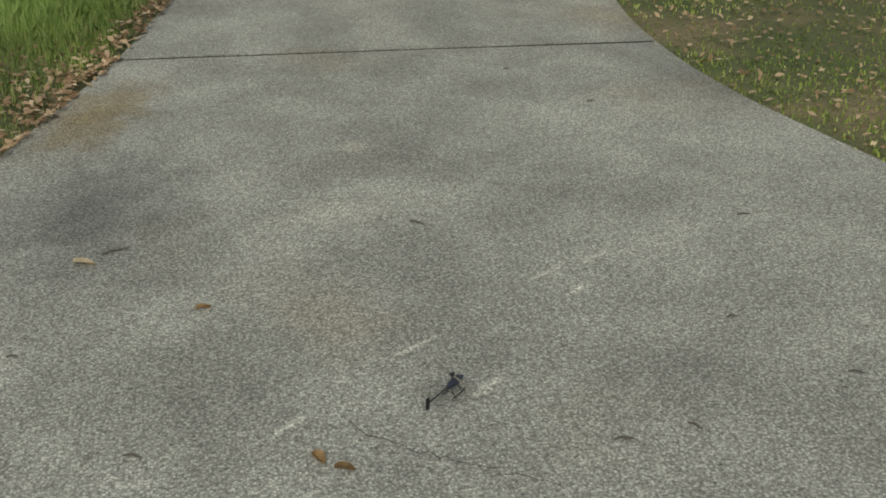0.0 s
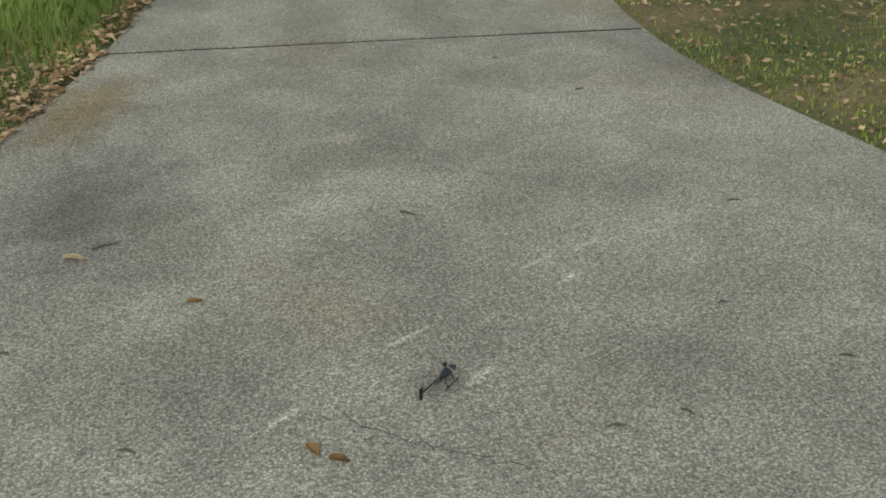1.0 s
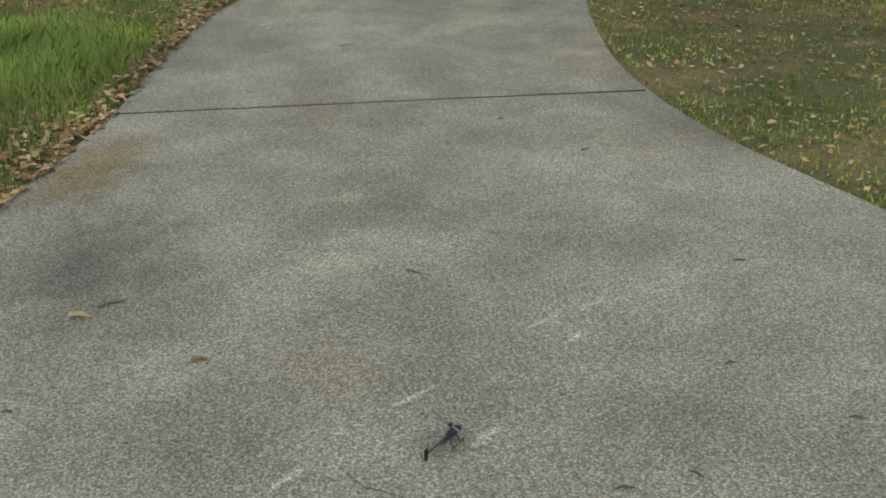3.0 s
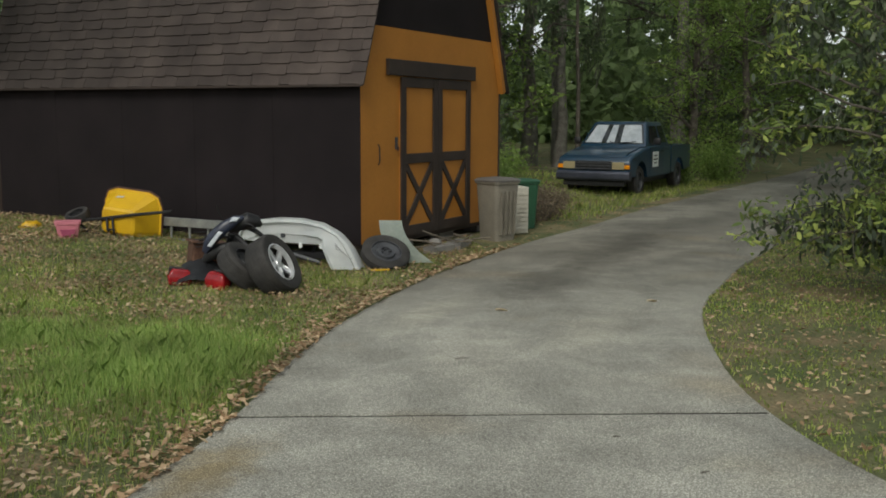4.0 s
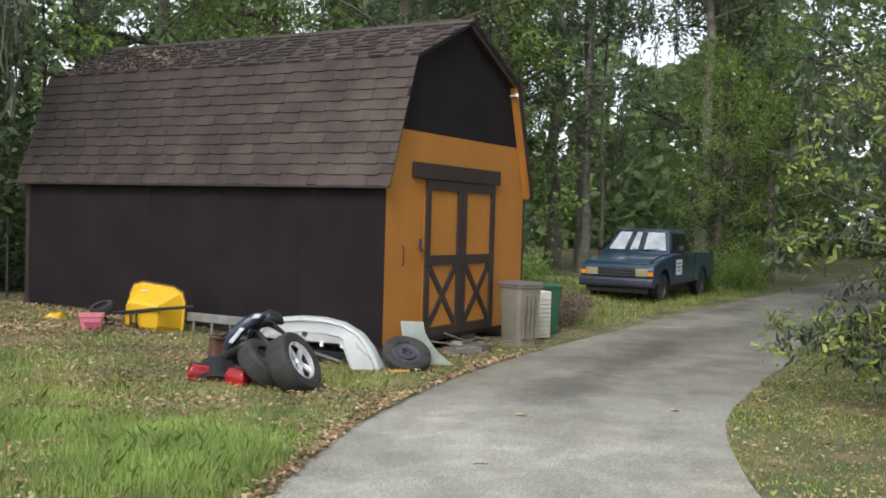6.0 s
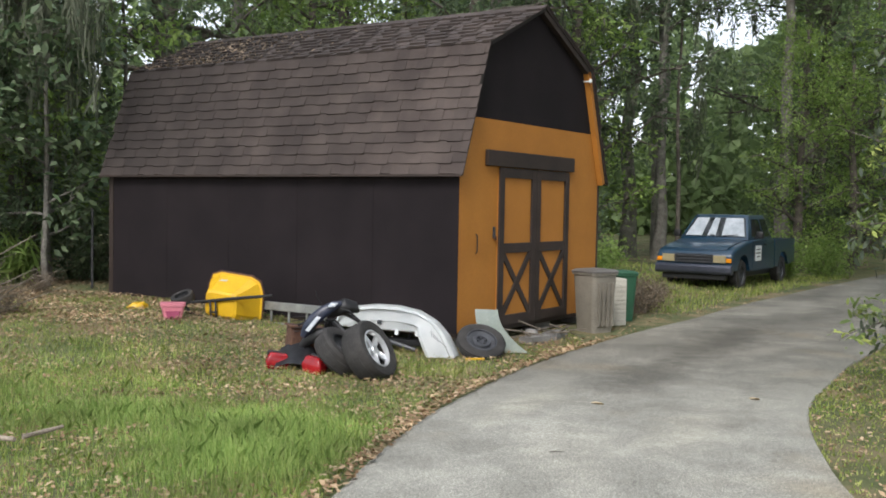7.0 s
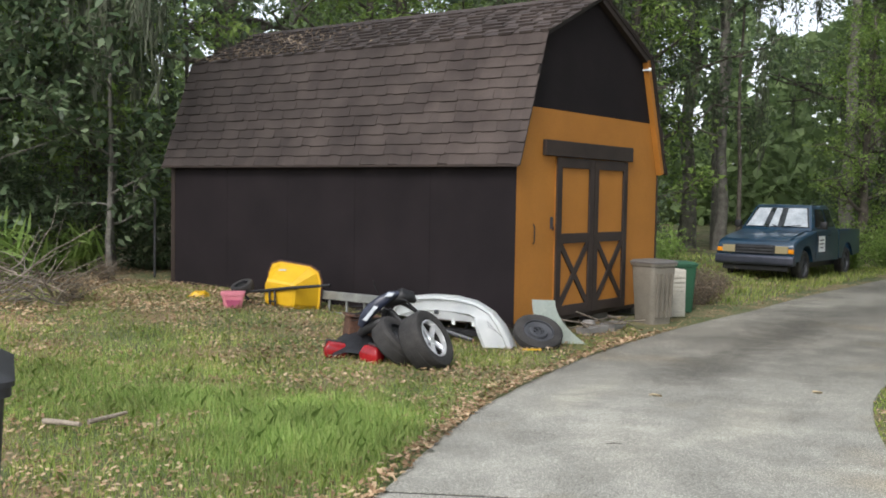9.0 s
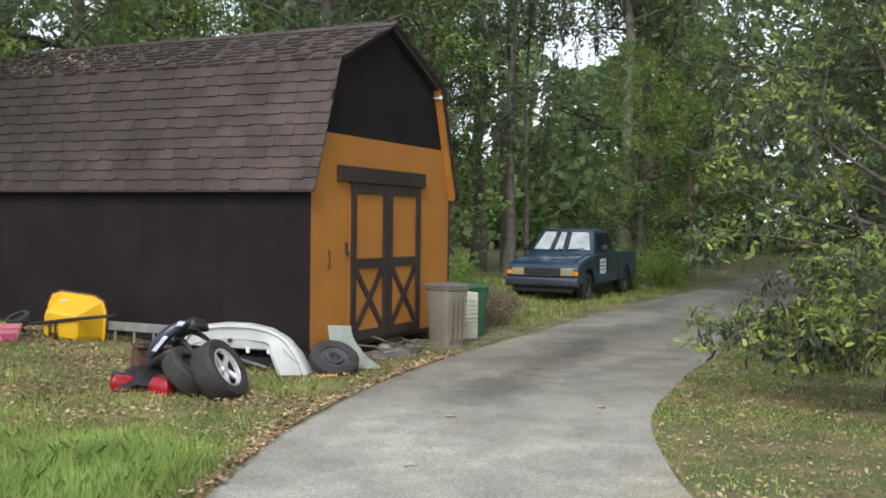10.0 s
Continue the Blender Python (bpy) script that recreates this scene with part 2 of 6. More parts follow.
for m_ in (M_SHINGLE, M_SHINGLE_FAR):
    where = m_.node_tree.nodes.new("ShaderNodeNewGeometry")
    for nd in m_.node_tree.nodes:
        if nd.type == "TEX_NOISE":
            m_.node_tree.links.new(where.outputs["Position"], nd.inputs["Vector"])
    # far-left end darkened in colour for staining and the shade of overhanging trees
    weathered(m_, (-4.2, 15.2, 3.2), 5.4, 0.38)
M_FELT = shader("roof_felt", (0.02, 0.017, 0.015), (0.035, 0.03, 0.026), 4, 90, 0.95, 0.3)
M_BARK = shader("grey_bark", (0.055, 0.046, 0.036), (0.16, 0.14, 0.115), 3.0, 26, 0.95, 0.9, fine_amount=0.7, dist=0.03)
M_PALE_BARK = shader("pale_bark", (0.11, 0.10, 0.085), (0.23, 0.22, 0.19), 5.0, 30, 0.9, 0.6, fine_amount=0.6, dist=0.02)
M_LEAF_A = leafy("oak_leaf", (0.13, 0.18, 0.08), (0.18, 0.25, 0.105), (0.25, 0.33, 0.14))
M_LEAF_B = leafy("vine_leaf", (0.16, 0.25, 0.06), (0.23, 0.34, 0.085), (0.32, 0.42, 0.12))
M_LEAF_C = leafy("dark_leaf", (0.08, 0.115, 0.065), (0.12, 0.165, 0.09), (0.18, 0.23, 0.125))
M_LEAF_NEAR = leafy("broad_leaf", (0.17, 0.24, 0.08), (0.30, 0.39, 0.11), (0.56, 0.62, 0.17), 0.45)
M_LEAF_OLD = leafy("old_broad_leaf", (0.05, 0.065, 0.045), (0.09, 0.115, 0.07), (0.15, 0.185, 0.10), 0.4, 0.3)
M_LEAF_WAXY = leafy("waxy_leaf", (0.05, 0.085, 0.04), (0.11, 0.16, 0.08), (0.24, 0.30, 0.17), 0.3, 0.3)
M_MOSS = leafy("grey_moss", (0.09, 0.105, 0.07), (0.14, 0.155, 0.105), (0.20, 0.215, 0.155), 0.9, 0.3)
M_GRASS = leafy("lawn_grass", (0.18, 0.26, 0.055), (0.31, 0.385, 0.085), (0.52, 0.54, 0.19), 0.6, 0.35)
M_TALL = leafy("tall_grass", (0.20, 0.31, 0.075), (0.32, 0.45, 0.12), (0.50, 0.58, 0.21), 0.6, 0.4)
M_LITTER = leafy("dry_leaves", (0.19, 0.115, 0.06), (0.36, 0.245, 0.14), (0.55, 0.42, 0.27), 0.8, 0.1)
M_BRUSH = shader("dry_brush", (0.10, 0.085, 0.065), (0.22, 0.19, 0.15), 6, 50, 0.95, 0.3)
M_DRYLEAF = leafy("withered_leaf", (0.11, 0.085, 0.06), (0.20, 0.155, 0.11), (0.30, 0.24, 0.17), 0.9, 0.2)
M_TRUCK = shader("teal_car_paint", (0.007, 0.029, 0.058), (0.012, 0.042, 0.078), 2.0, 200, 0.32, 0.02, fine_amount=0.1)
M_BROWN.node_tree.nodes["Principled BSDF"].inputs["Specular IOR Level"].default_value = 0.25
M_TRUCK.node_tree.nodes["Principled BSDF"].inputs["Coat Weight"].default_value = 0.5
M_RUBBER = shader("tyre_rubber", (0.014, 0.0135, 0.013), (0.042, 0.039, 0.036), 5, 70, 0.85, 0.4, fine_amount=0.5)
M_BLACK = shader("black_plastic", (0.010, 0.010, 0.011), (0.018, 0.018, 0.019), 7, 80, 0.5, 0.1, fine_amount=0.2)
M_BUMPER = shader("dull_bumper", (0.045, 0.05, 0.07), (0.07, 0.075, 0.10), 4, 60, 0.45, 0.05, metal=0.4)
M_CHROME = shader("brushed_alloy", (0.62, 0.63, 0.64), (0.78, 0.79, 0.80), 6, 90, 0.28, 0.05, metal=0.6)
M_STEEL = shader("grey_steel", (0.04, 0.042, 0.048), (0.075, 0.078, 0.085), 8, 70, 0.5, 0.15, metal=0.3)
M_GLASS = glassy("windscreen_glass", (0.35, 0.42, 0.45), 0.08)
M_DARKGLASS = glassy("dark_glass", (0.01, 0.013, 0.014), 0.06)
# pale colour for the sky mirrored in the truck's windscreen
M_SKY_REFLECTION = shader("pale_sky_reflection", (0.30, 0.335, 0.37), (0.50, 0.54, 0.57), 5, 40, 0.35, 0.2)
M_LENS = glassy("headlamp_lens", (0.34, 0.29, 0.17), 0.15)
M_AMBER = glassy("amber_lens", (0.75, 0.27, 0.01), 0.2)
M_RED = shader("red_lens", (0.20, 0.006, 0.010), (0.34, 0.014, 0.018), 8, 60, 0.25, 0.05, fine_amount=0.2)
M_WHITE = shader("white_car_paint", (0.74, 0.77, 0.77), (0.84, 0.86, 0.85), 5, 60, 0.35, 0.05, fine_amount=0.12)
M_MINT = shader("pale_green_panel", (0.40, 0.47, 0.42), (0.52, 0.58, 0.52), 6, 50, 0.5, 0.1, fine_amount=0.2)
M_YELLOW = shader("yellow_enamel", (0.56, 0.33, 0.008), (0.68, 0.42, 0.012), 3, 60, 0.42, 0.06, fine_amount=0.15)
M_PINK = shader("pink_plastic", (0.5, 0.16, 0.20), (0.6, 0.22, 0.27), 6, 60, 0.5, 0.05, fine_amount=0.1)
M_PINK_IN = shader("magenta_plastic", (0.25, 0.04, 0.09), (0.32, 0.06, 0.12), 6, 60, 0.5, 0.05, fine_amount=0.1)
M_BIN = shader("taupe_bin_plastic", (0.16, 0.145, 0.115), (0.23, 0.21, 0.17), 3, 60, 0.65, 0.1, fine_amount=0.3)
M_BINLID = shader("bin_lid_grey", (0.10, 0.095, 0.085), (0.14, 0.13, 0.12), 4, 60, 0.6, 0.1)
M_GREEN = shader("green_bin_plastic", (0.015, 0.075, 0.035), (0.025, 0.10, 0.05), 4, 60, 0.55, 0.1)
M_OFFWHITE = shader("beige_plastic", (0.42, 0.40, 0.34), (0.52, 0.50, 0.43), 5, 60, 0.6, 0.1)
M_BLOCK = shader("cinder_block", (0.16, 0.155, 0.145), (0.26, 0.25, 0.23), 5, 70, 0.95, 0.6)
M_WOODGREY = shader("weathered_wood", (0.16, 0.13, 0.10), (0.32, 0.27, 0.21), 6, 60, 0.9, 0.4, fine_amount=0.6)
M_ALU = shader("dull_aluminium", (0.24, 0.25, 0.24), (0.38, 0.39, 0.37), 6, 70, 0.45, 0.1, metal=0.6)
M_SILVER = shader("silver_plastic", (0.35, 0.38, 0.42), (0.5, 0.53, 0.56), 9, 60, 0.35, 0.05)
M_NAVY = shader("navy_plastic", (0.014, 0.018, 0.035), (0.03, 0.036, 0.06), 8, 60, 0.35, 0.1)
M_RUST = shader("rusty_metal", (0.05, 0.022, 0.014), (0.12, 0.06, 0.035), 10, 80, 0.85, 0.5, fine_amount=0.6)

# ---- building helpers ----


def part(name, bm, material, parent, label="", smooth=False, m=None):
    me = bpy.data.meshes.new(name)
    bm.normal_update()
    bm.to_mesh(me)
    bm.free()
    me.materials.append(material)
    if smooth:
        me.polygons.foreach_set("use_smooth", [True] * len(me.polygons))
        me.set_sharp_from_angle(angle=radians(40))
    ob = new(name, me)
    ob.parent = parent
    if m is not None:
        ob.matrix_basis = m
    return tagged(ob, label)


def thing(name, m, label, category, group="", kind=""):
    e = new(name)
    e.empty_display_size = 0.1
    e.matrix_basis = m
    return tagged(e, label, category, group, kind)


def box(bm, x0, x1, y0, y1, z0, z1, bevel=0.0, m=None):
    r = bmesh.ops.create_cube(bm, size=1.0)
    v = r["verts"]
    t = Matrix.Translation(((x0 + x1) / 2, (y0 + y1) / 2, (z0 + z1) / 2)) @ Matrix.Diagonal((abs(x1 - x0), abs(y1 - y0), abs(z1 - z0), 1))
    bmesh.ops.transform(bm, matrix=(m @ t) if m is not None else t, verts=v)
    if bevel:
        e = list({e for q in v for e in q.link_edges})
        bmesh.ops.bevel(bm, geom=e, offset=bevel, segments=2, affect="EDGES", profile=0.5)
    return bm


def boxed(*a, **k):
    return box(bmesh.new(), *a, **k)


def tube(bm, pts, radii, sides=8, caps=True):
    """A tapered tube along points."""
    pts = [Vector(p) for p in pts]
    if isinstance(radii, (int, float)):
        radii = [radii] * len(pts)
    rings = []
    ref = Vector((0.31, 0.17, 0.93))
    for i, p in enumerate(pts):
        d = (pts[min(i + 1, len(pts) - 1)] - pts[max(i - 1, 0)]).normalized()
        u = d.cross(ref if abs(d.dot(ref)) < 0.95 else Vector((1, 0, 0))).normalized()
        w = d.cross(u)
        rings.append([bm.verts.new(p + radii[i] * (math.cos(2 * math.pi * k / sides) * u + math.sin(2 * math.pi * k / sides) * w)) for k in range(sides)])
    for a, b in zip(rings, rings[1:]):
        for k in range(sides):
            bm.faces.new((a[k], a[(k + 1) % sides], b[(k + 1) % sides], b[k]))
    if caps:
        bm.faces.new(rings[0][::-1])
        bm.faces.new(rings[-1])
    return bm


def lathe(bm, profile, sides=32, m=None, closed=False):
    """Spins (radius, height) pairs round z."""
    rings = []
    for r, h in profile:
        ring = []
        for k in range(sides):
            a = 2 * math.pi * k / sides
            v = Vector((r * math.cos(a), r * math.sin(a), h))
            ring.append(bm.verts.new(m @ v if m is not None else v))
        rings.append(ring)
    pairs = list(zip(rings, rings[1:]))
    if closed:
        pairs.append((rings[-1], rings[0]))
    for a, b in pairs:
        for k in range(sides):
            bm.faces.new((a[k], a[(k + 1) % sides], b[(k + 1) % sides], b[k]))
    return bm


def loft(bm, sections, caps=True, closed_ring=True):
    """Joins rings of equally many points."""
    rings = [[bm.verts.new(p) for p in s] for s in sections]
    n = len(rings[0])
    for a, b in zip(rings, rings[1:]):
        for k in range(n if closed_ring else n - 1):
            bm.faces.new((a[k], a[(k + 1) % n], b[(k + 1) % n], b[k]))
    if caps and closed_ring:
        bm.faces.new(rings[0][::-1])
        bm.faces.new(rings[-1])
    return bm


def prism(bm, outline, y0, y1, bevel=0.0):
    """An outline in x and z, drawn out along y."""
    a = [bm.verts.new((x, y0, z)) for x, z in outline]
    b = [bm.verts.new((x, y1, z)) for x, z in outline]
    n = len(a)
    bm.faces.new(a)
    bm.faces.new(b[::-1])
    for k in range(n):
        bm.faces.new((a[k], b[k], b[(k + 1) % n], a[(k + 1) % n]))
    bmesh.ops.recalc_face_normals(bm, faces=bm.faces)
    if bevel:
        bmesh.ops.bevel(bm, geom=list(bm.edges), offset=bevel, segments=2, affect="EDGES", profile=0.5)
    return bm


def raw_mesh(name, verts, faces, material):
    """A mesh from arrays of corners (n x 3) and faces (m x k)."""
    me = bpy.data.meshes.new(name)
    k = faces.shape[1]
    me.vertices.add(len(verts))
    me.vertices.foreach_set("co", np.asarray(verts, np.float32).ravel())
    me.loops.add(faces.size)
    me.loops.foreach_set("vertex_index", faces.ravel().astype(np.int32))
    me.polygons.add(len(faces))
    me.polygons.foreach_set("loop_start", np.arange(0, faces.size, k, dtype=np.int32))
    me.update(calc_edges=True)
    me.validate()
    me.materials.append(material)
    return me


def unit(v):
    return v / np.maximum(np.linalg.norm(v, axis=1, keepdims=True), 1e-9)


def leaf_mesh(name, centres, length, rng, material, droop=0.3, width=0.42, full=False):
    """Pointed leaves, each of two folded halves, one loose piece per leaf."""
    n = len(centres)
    d = unit(rng.normal(size=(n, 3)) * [1, 1, 0.7] + [0, 0, -droop])
    side = unit(np.cross(d, unit(rng.normal(size=(n, 3)) * [0.6, 0.6, 1.0] + [0, 0, 0.8])))
    up_ = np.cross(side, d)
    s = (length * rng.uniform(0.6, 1.35, n))[:, None]
    a, b = centres - d * s / 2, centres + d * s / 2
    mid = centres - d * s * 0.08
    w = side * s * width / 2
    if full:
        q1, q2 = centres - d * s * 0.26, centres + d * s * 0.18
        v = np.stack([a, q1 + w * 0.8 + up_ * s * 0.05, q2 + w + up_ * s * 0.03, b - up_ * s * 0.12, q2 - w + up_ * s * 0.03, q1 - w * 0.8 + up_ * s * 0.05], 1).reshape(-1, 3)
        return raw_mesh(name, v, np.arange(6 * n).reshape(n, 6), material)
    v = np.stack([a, mid + w + up_ * s * 0.07, b - up_ * s * 0.08, mid - w + up_ * s * 0.07], 1).reshape(-1, 3)
    return raw_mesh(name, v, np.arange(4 * n).reshape(n, 4), material)


def blade_mesh(name, x, y, z, h, w, rng, material, lean=0.45):
    """Bent grass blades, one loose piece each."""
    n = len(x)
    ang = rng.uniform(0, 2 * np.pi, n)
    la = rng.uniform(0, 2 * np.pi, n)
    base = np.stack([x, y, z], 1)
    s = np.stack([np.cos(ang), np.sin(ang), 0 * ang], 1) * (w / 2)[:, None]
    ln = np.stack([np.cos(la), np.sin(la), 0 * la], 1) * (h * rng.uniform(0.1, 1, n) * lean)[:, None]
    up_ = np.stack([0 * h, 0 * h, h], 1)
    mid = base + ln * 0.3 + up_ * 0.6
    tip = base + ln + up_ * rng.uniform(0.8, 1.0, n)[:, None]
    v = np.stack([base - s, base + s, mid + s * 0.7, tip, mid - s * 0.7], 1).reshape(-1, 3)
    i = np.arange(n)[:, None] * 5
    return raw_mesh(name, v, np.concatenate([i + k for k in range(5)], 1), material)


# ---- the lie of the land ----
SHED = Vector((0.443, 11.396))           # the shed's corner beside the drive
LONG = Vector((-0.8167, 0.5770))           # along its side wall
CROSS = Vector((0.5770, 0.8167))           # along its front


def step(x):
    x = np.clip(x, 0, 1)
    return x * x * (3 - 2 * x)


def land(x, y):
    """Height of the ground: flat by the drive, rising a little towards the woods behind the yard."""
    along = (x - SHED.x) * LONG.x + (y - SHED.y) * LONG.y
    return -0.015 + 0.24 * step(along / 4.2) + 0.012 * np.sin(x * 2.1 + 0.7) * np.sin(y * 1.7)


LEFT = np.array([(-4.0, -8), (-2.9, -3), (-1.9, 1.5), (-1.42, 2.6), (-1.12, 3.4), (-0.86, 4.12), (-0.71, 4.62), (-0.45, 5.40), (-0.32, 6.08), (-0.17, 6.75), (0.04, 7.52), (0.57, 8.92), (1.15, 10.2), (1.9, 11.55), (2.8, 13.0), (4.05, 14.8), (5.58, 17.2), (8.0, 20.6), (13.9, 28.6), (19.5, 37), (26, 49)])
RIGHT = np.array([(6.5, -8), (5.0, -3), (3.3, 1), (2.80, 2.6), (2.65, 3.32), (2.52, 3.92), (2.43, 4.45), (2.43, 5.15), (2.51, 5.9), (2.70, 6.6), (2.88, 7.3), (3.25, 8.3), (3.62, 8.95), (4.6, 10.6), (6.5, 13.3), (10.7, 19.6), (16.3, 27.9), (22.2, 37), (29, 49)])


def edge_curve(pts, y):
    """Smooth x of a drive edge at y."""
    x = np.interp(y, pts[:, 1], pts[:, 0])
    for k in (0.2, 0.4):
        x = x + np.interp(y - k, pts[:, 1], pts[:, 0]) + np.interp(y + k, pts[:, 1], pts[:, 0])
    return x / 5


def off_drive(x, y, margin=0.0):
    return (x < edge_curve(LEFT, y) - margin) | (x > edge_curve(RIGHT, y) + margin)


def in_shed(x, y, margin=0.05):
    a = (x - SHED.x) * LONG.x + (y - SHED.y) * LONG.y
    c = (x - SHED.x) * CROSS.x + (y - SHED.y) * CROSS.y
    return (a > -margin) & (a < 5.99 + margin) & (c > -margin) & (c < 3.60 + margin)


# ground: one sheet, fine near the drive and coarse to the horizon
gx = np.concatenate([[-900, -300, -120, -60, -35], np.linspace(-22, 22, 111), [30, 45, 70, 140, 320, 900]])
gy = np.concatenate([[-600, -200, -60, -20], np.linspace(-8, 30, 96), [34, 40, 50, 65, 90, 140, 300, 900]])
XX, YY = np.meshgrid(gx, gy)
ZZ = land(XX, YY)
inside = ~off_drive(XX, YY, -0.12) & (YY < 50) & (YY > -9)
ZZ = np.where(inside, -0.03, ZZ)
nx, ny = len(gx), len(gy)
idx = np.arange(nx * ny).reshape(ny, nx)
quads = np.stack([idx[:-1, :-1], idx[:-1, 1:], idx[1:, 1:], idx[1:, :-1]], -1).reshape(-1, 4)
ground = new("ground", raw_mesh("ground", np.stack([XX, YY, ZZ], -1).reshape(-1, 3), quads, M_SOIL))
ground.data.polygons.foreach_set("use_smooth", [True] * len(ground.data.polygons))
tagged(ground, "brown earth yard with thin lawn and leaf litter", "ground", kind="structure")

# drive: two cast slabs with a sawn joint between them
drive = thing("driveway", pose(0, 0, 0), "worn grey aggregate concrete driveway curving past the shed", "driveway", kind="structure")


def slab(y_from, y_to, n, tilt_from, tilt_to):
    bm = bmesh.new()
    cols = 9
    rows_ = []
    for i in range(n + 1):
        f = i / n
        yl = y_from + (y_to - y_from) * f
        yr = yl + tilt_from + (tilt_to - tilt_from) * f
        a = Vector((float(edge_curve(LEFT, np.array(yl))), yl, 0))
        b = Vector((float(edge_curve(RIGHT, np.array(yr))), yr, 0))
        wob = 0.012 * noise.noise(Vector((yl * 3.0, 0, 0)))
        ring = [bm.verts.new((a.x + wob - 0.012, a.y, -0.12)), bm.verts.new((a.x + wob - 0.012, a.y, -0.012))]
        for k in range(cols):
            p = a.lerp(b, k / (cols - 1))
            ring.append(bm.verts.new((p.x + (wob if k == 0 else 0), p.y, 0.004 * noise.noise(p * 0.7) - (0.0 if 0 < k < cols - 1 else 0.001))))
        ring += [bm.verts.new((b.x + 0.012, b.y, -0.012)), bm.verts.new((b.x + 0.012, b.y, -0.12))]
        rows_.append(ring)
    for r0, r1 in zip(rows_, rows_[1:]):
        for k in range(len(r0) - 1):
            bm.faces.new((r0[k], r0[k + 1], r1[k + 1], r1[k]))
    for ring, flip in ((rows_[0], False), (rows_[-1], True)):
        lo0, lo1 = ring[0], ring[-1]
        bm.faces.new(ring if not flip else ring[::-1])
    bmesh.ops.recalc_face_normals(bm, faces=bm.faces)
    return part("slab", bm, M_CONCRETE, drive, smooth=True)


slab(-8, 5.361, 60, 0.0, -0.22)
slab(5.399, 48, 170, -0.22, 0.0)
joint_b = loft(bmesh.new(), [[(-0.44, 5.34, z_), (2.43, 5.12, z_), (2.43, 5.195, z_), (-0.44, 5.415, z_)] for z_ in (-0.1, -0.006)])
part("joint_filler", joint_b, shader("joint_dirt", (0.012, 0.011, 0.009), (0.03, 0.027, 0.022), 9, 90, 0.95, 0.4), drive)
road = new("road", bpy.data.meshes.new("road"))
bm = boxed(-60, 120, 47.5, 53.5, -0.1, 0.012)
bm.to_mesh(road.data)
bm.free()
road.data.materials.append(M_ROAD)
tagged(road, "sunlit pale street beyond the trees", "road", kind="structure")

# ---- the shed ----
SHED_YAW = math.degrees(math.atan2(CROSS.y, CROSS.x))
# local axes: x along the front, y along the side wall away from the drive, z up
SHED_M = Matrix.Translation((SHED.x, SHED.y, 0)) @ Matrix.Rotation(radians(SHED_YAW), 4, "Z")
SW, SL, ZB, ZE = 3.60, 5.99, 0.166, 1.96
shed = thing("barn_shed", SHED_M, "dark brown and orange barn shed with brown gambrel shingle roof", "shed")
BREAK_X, BREAK_Z = 0.45, 3.48
GAMBREL = [(-0.08, 1.96), (BREAK_X, BREAK_Z), (SW / 2, 4.105), (SW - BREAK_X, BREAK_Z), (SW + 0.08, 1.96)]


def siding(x0, x1, y, z0, z1, material, depth, sheets):
    """Plywood sheets standing side by side along the wall, with hairline joints."""
    w = (x1 - x0) / sheets
    for i in range(sheets):
        a, b = x0 + i * w, x0 + (i + 1) * w - 0.003
        part("siding_sheet", boxed(y, y + depth, a, b, z0, z1), material, shed)


siding(0.0, SL, 0.0, ZB, 2.05, M_BROWN, 0.03, 5)
siding(0.0, SL, SW - 0.03, ZB, 2.05, M_BROWN, 0.03, 5)
part("wall_core", boxed(0.032, SW - 0.032, 0.03, SL - 0.03, ZB + 0.01, 2.04), M_FELT, shed)


def gable(name, y, thick, z_lo, z_hi, material, inset=0.06, start=0.0, stop=SW, pitch=None):
    """A slice of the gable wall between two heights, under the roof's line."""
    def half(z):
        if z <= 1.95:
            return 0.0
        if z <= BREAK_Z:
            return max(0.0, -0.08 + (BREAK_X + 0.08) * (z - 1.96) / (BREAK_Z - 1.96) + inset)
        return BREAK_X + (SW / 2 - BREAK_X) * (z - BREAK_Z) / (4.105 - BREAK_Z) + inset
    zs = sorted({z_lo, z_hi, *[z for z in (1.95, 2.2, BREAK_Z) if z_lo < z < z_hi]})
    pts = [(half(z), z) for z in zs] + [(SW - half(z), z) for z in reversed(zs)]
    if z_hi > 4.0:
        pts = [p for p in pts if p[1] < 4.0] 
        i = sum(1 for z in zs if z < 4.0)
        pts.insert(i, (SW / 2, 4.0))
    return part(name, prism(bmesh.new(), pts, y, y + thick), material, shed)


def front_siding():
    """Orange plywood sheets on the front, with the door's opening left between."""
    for a, b, z0, z1 in ((0.0, 0.83, ZB, 1.9518), (2.63, SW, ZB, 1.9518)):
        part("front_panel", boxed(a + 0.001, b - 0.001, -0.02, 0.028, z0, z1), M_ORANGE, shed)
    gable("front_panel", -0.02, 0.048, 1.952, 2.62, M_ORANGE)
    gable("gable_panel", -0.018, 0.046, 2.622, 4.05, M_BROWN)


front_siding()
gable("rear_wall", SL - 0.03, 0.05, ZB, 4.05, M_BROWN)

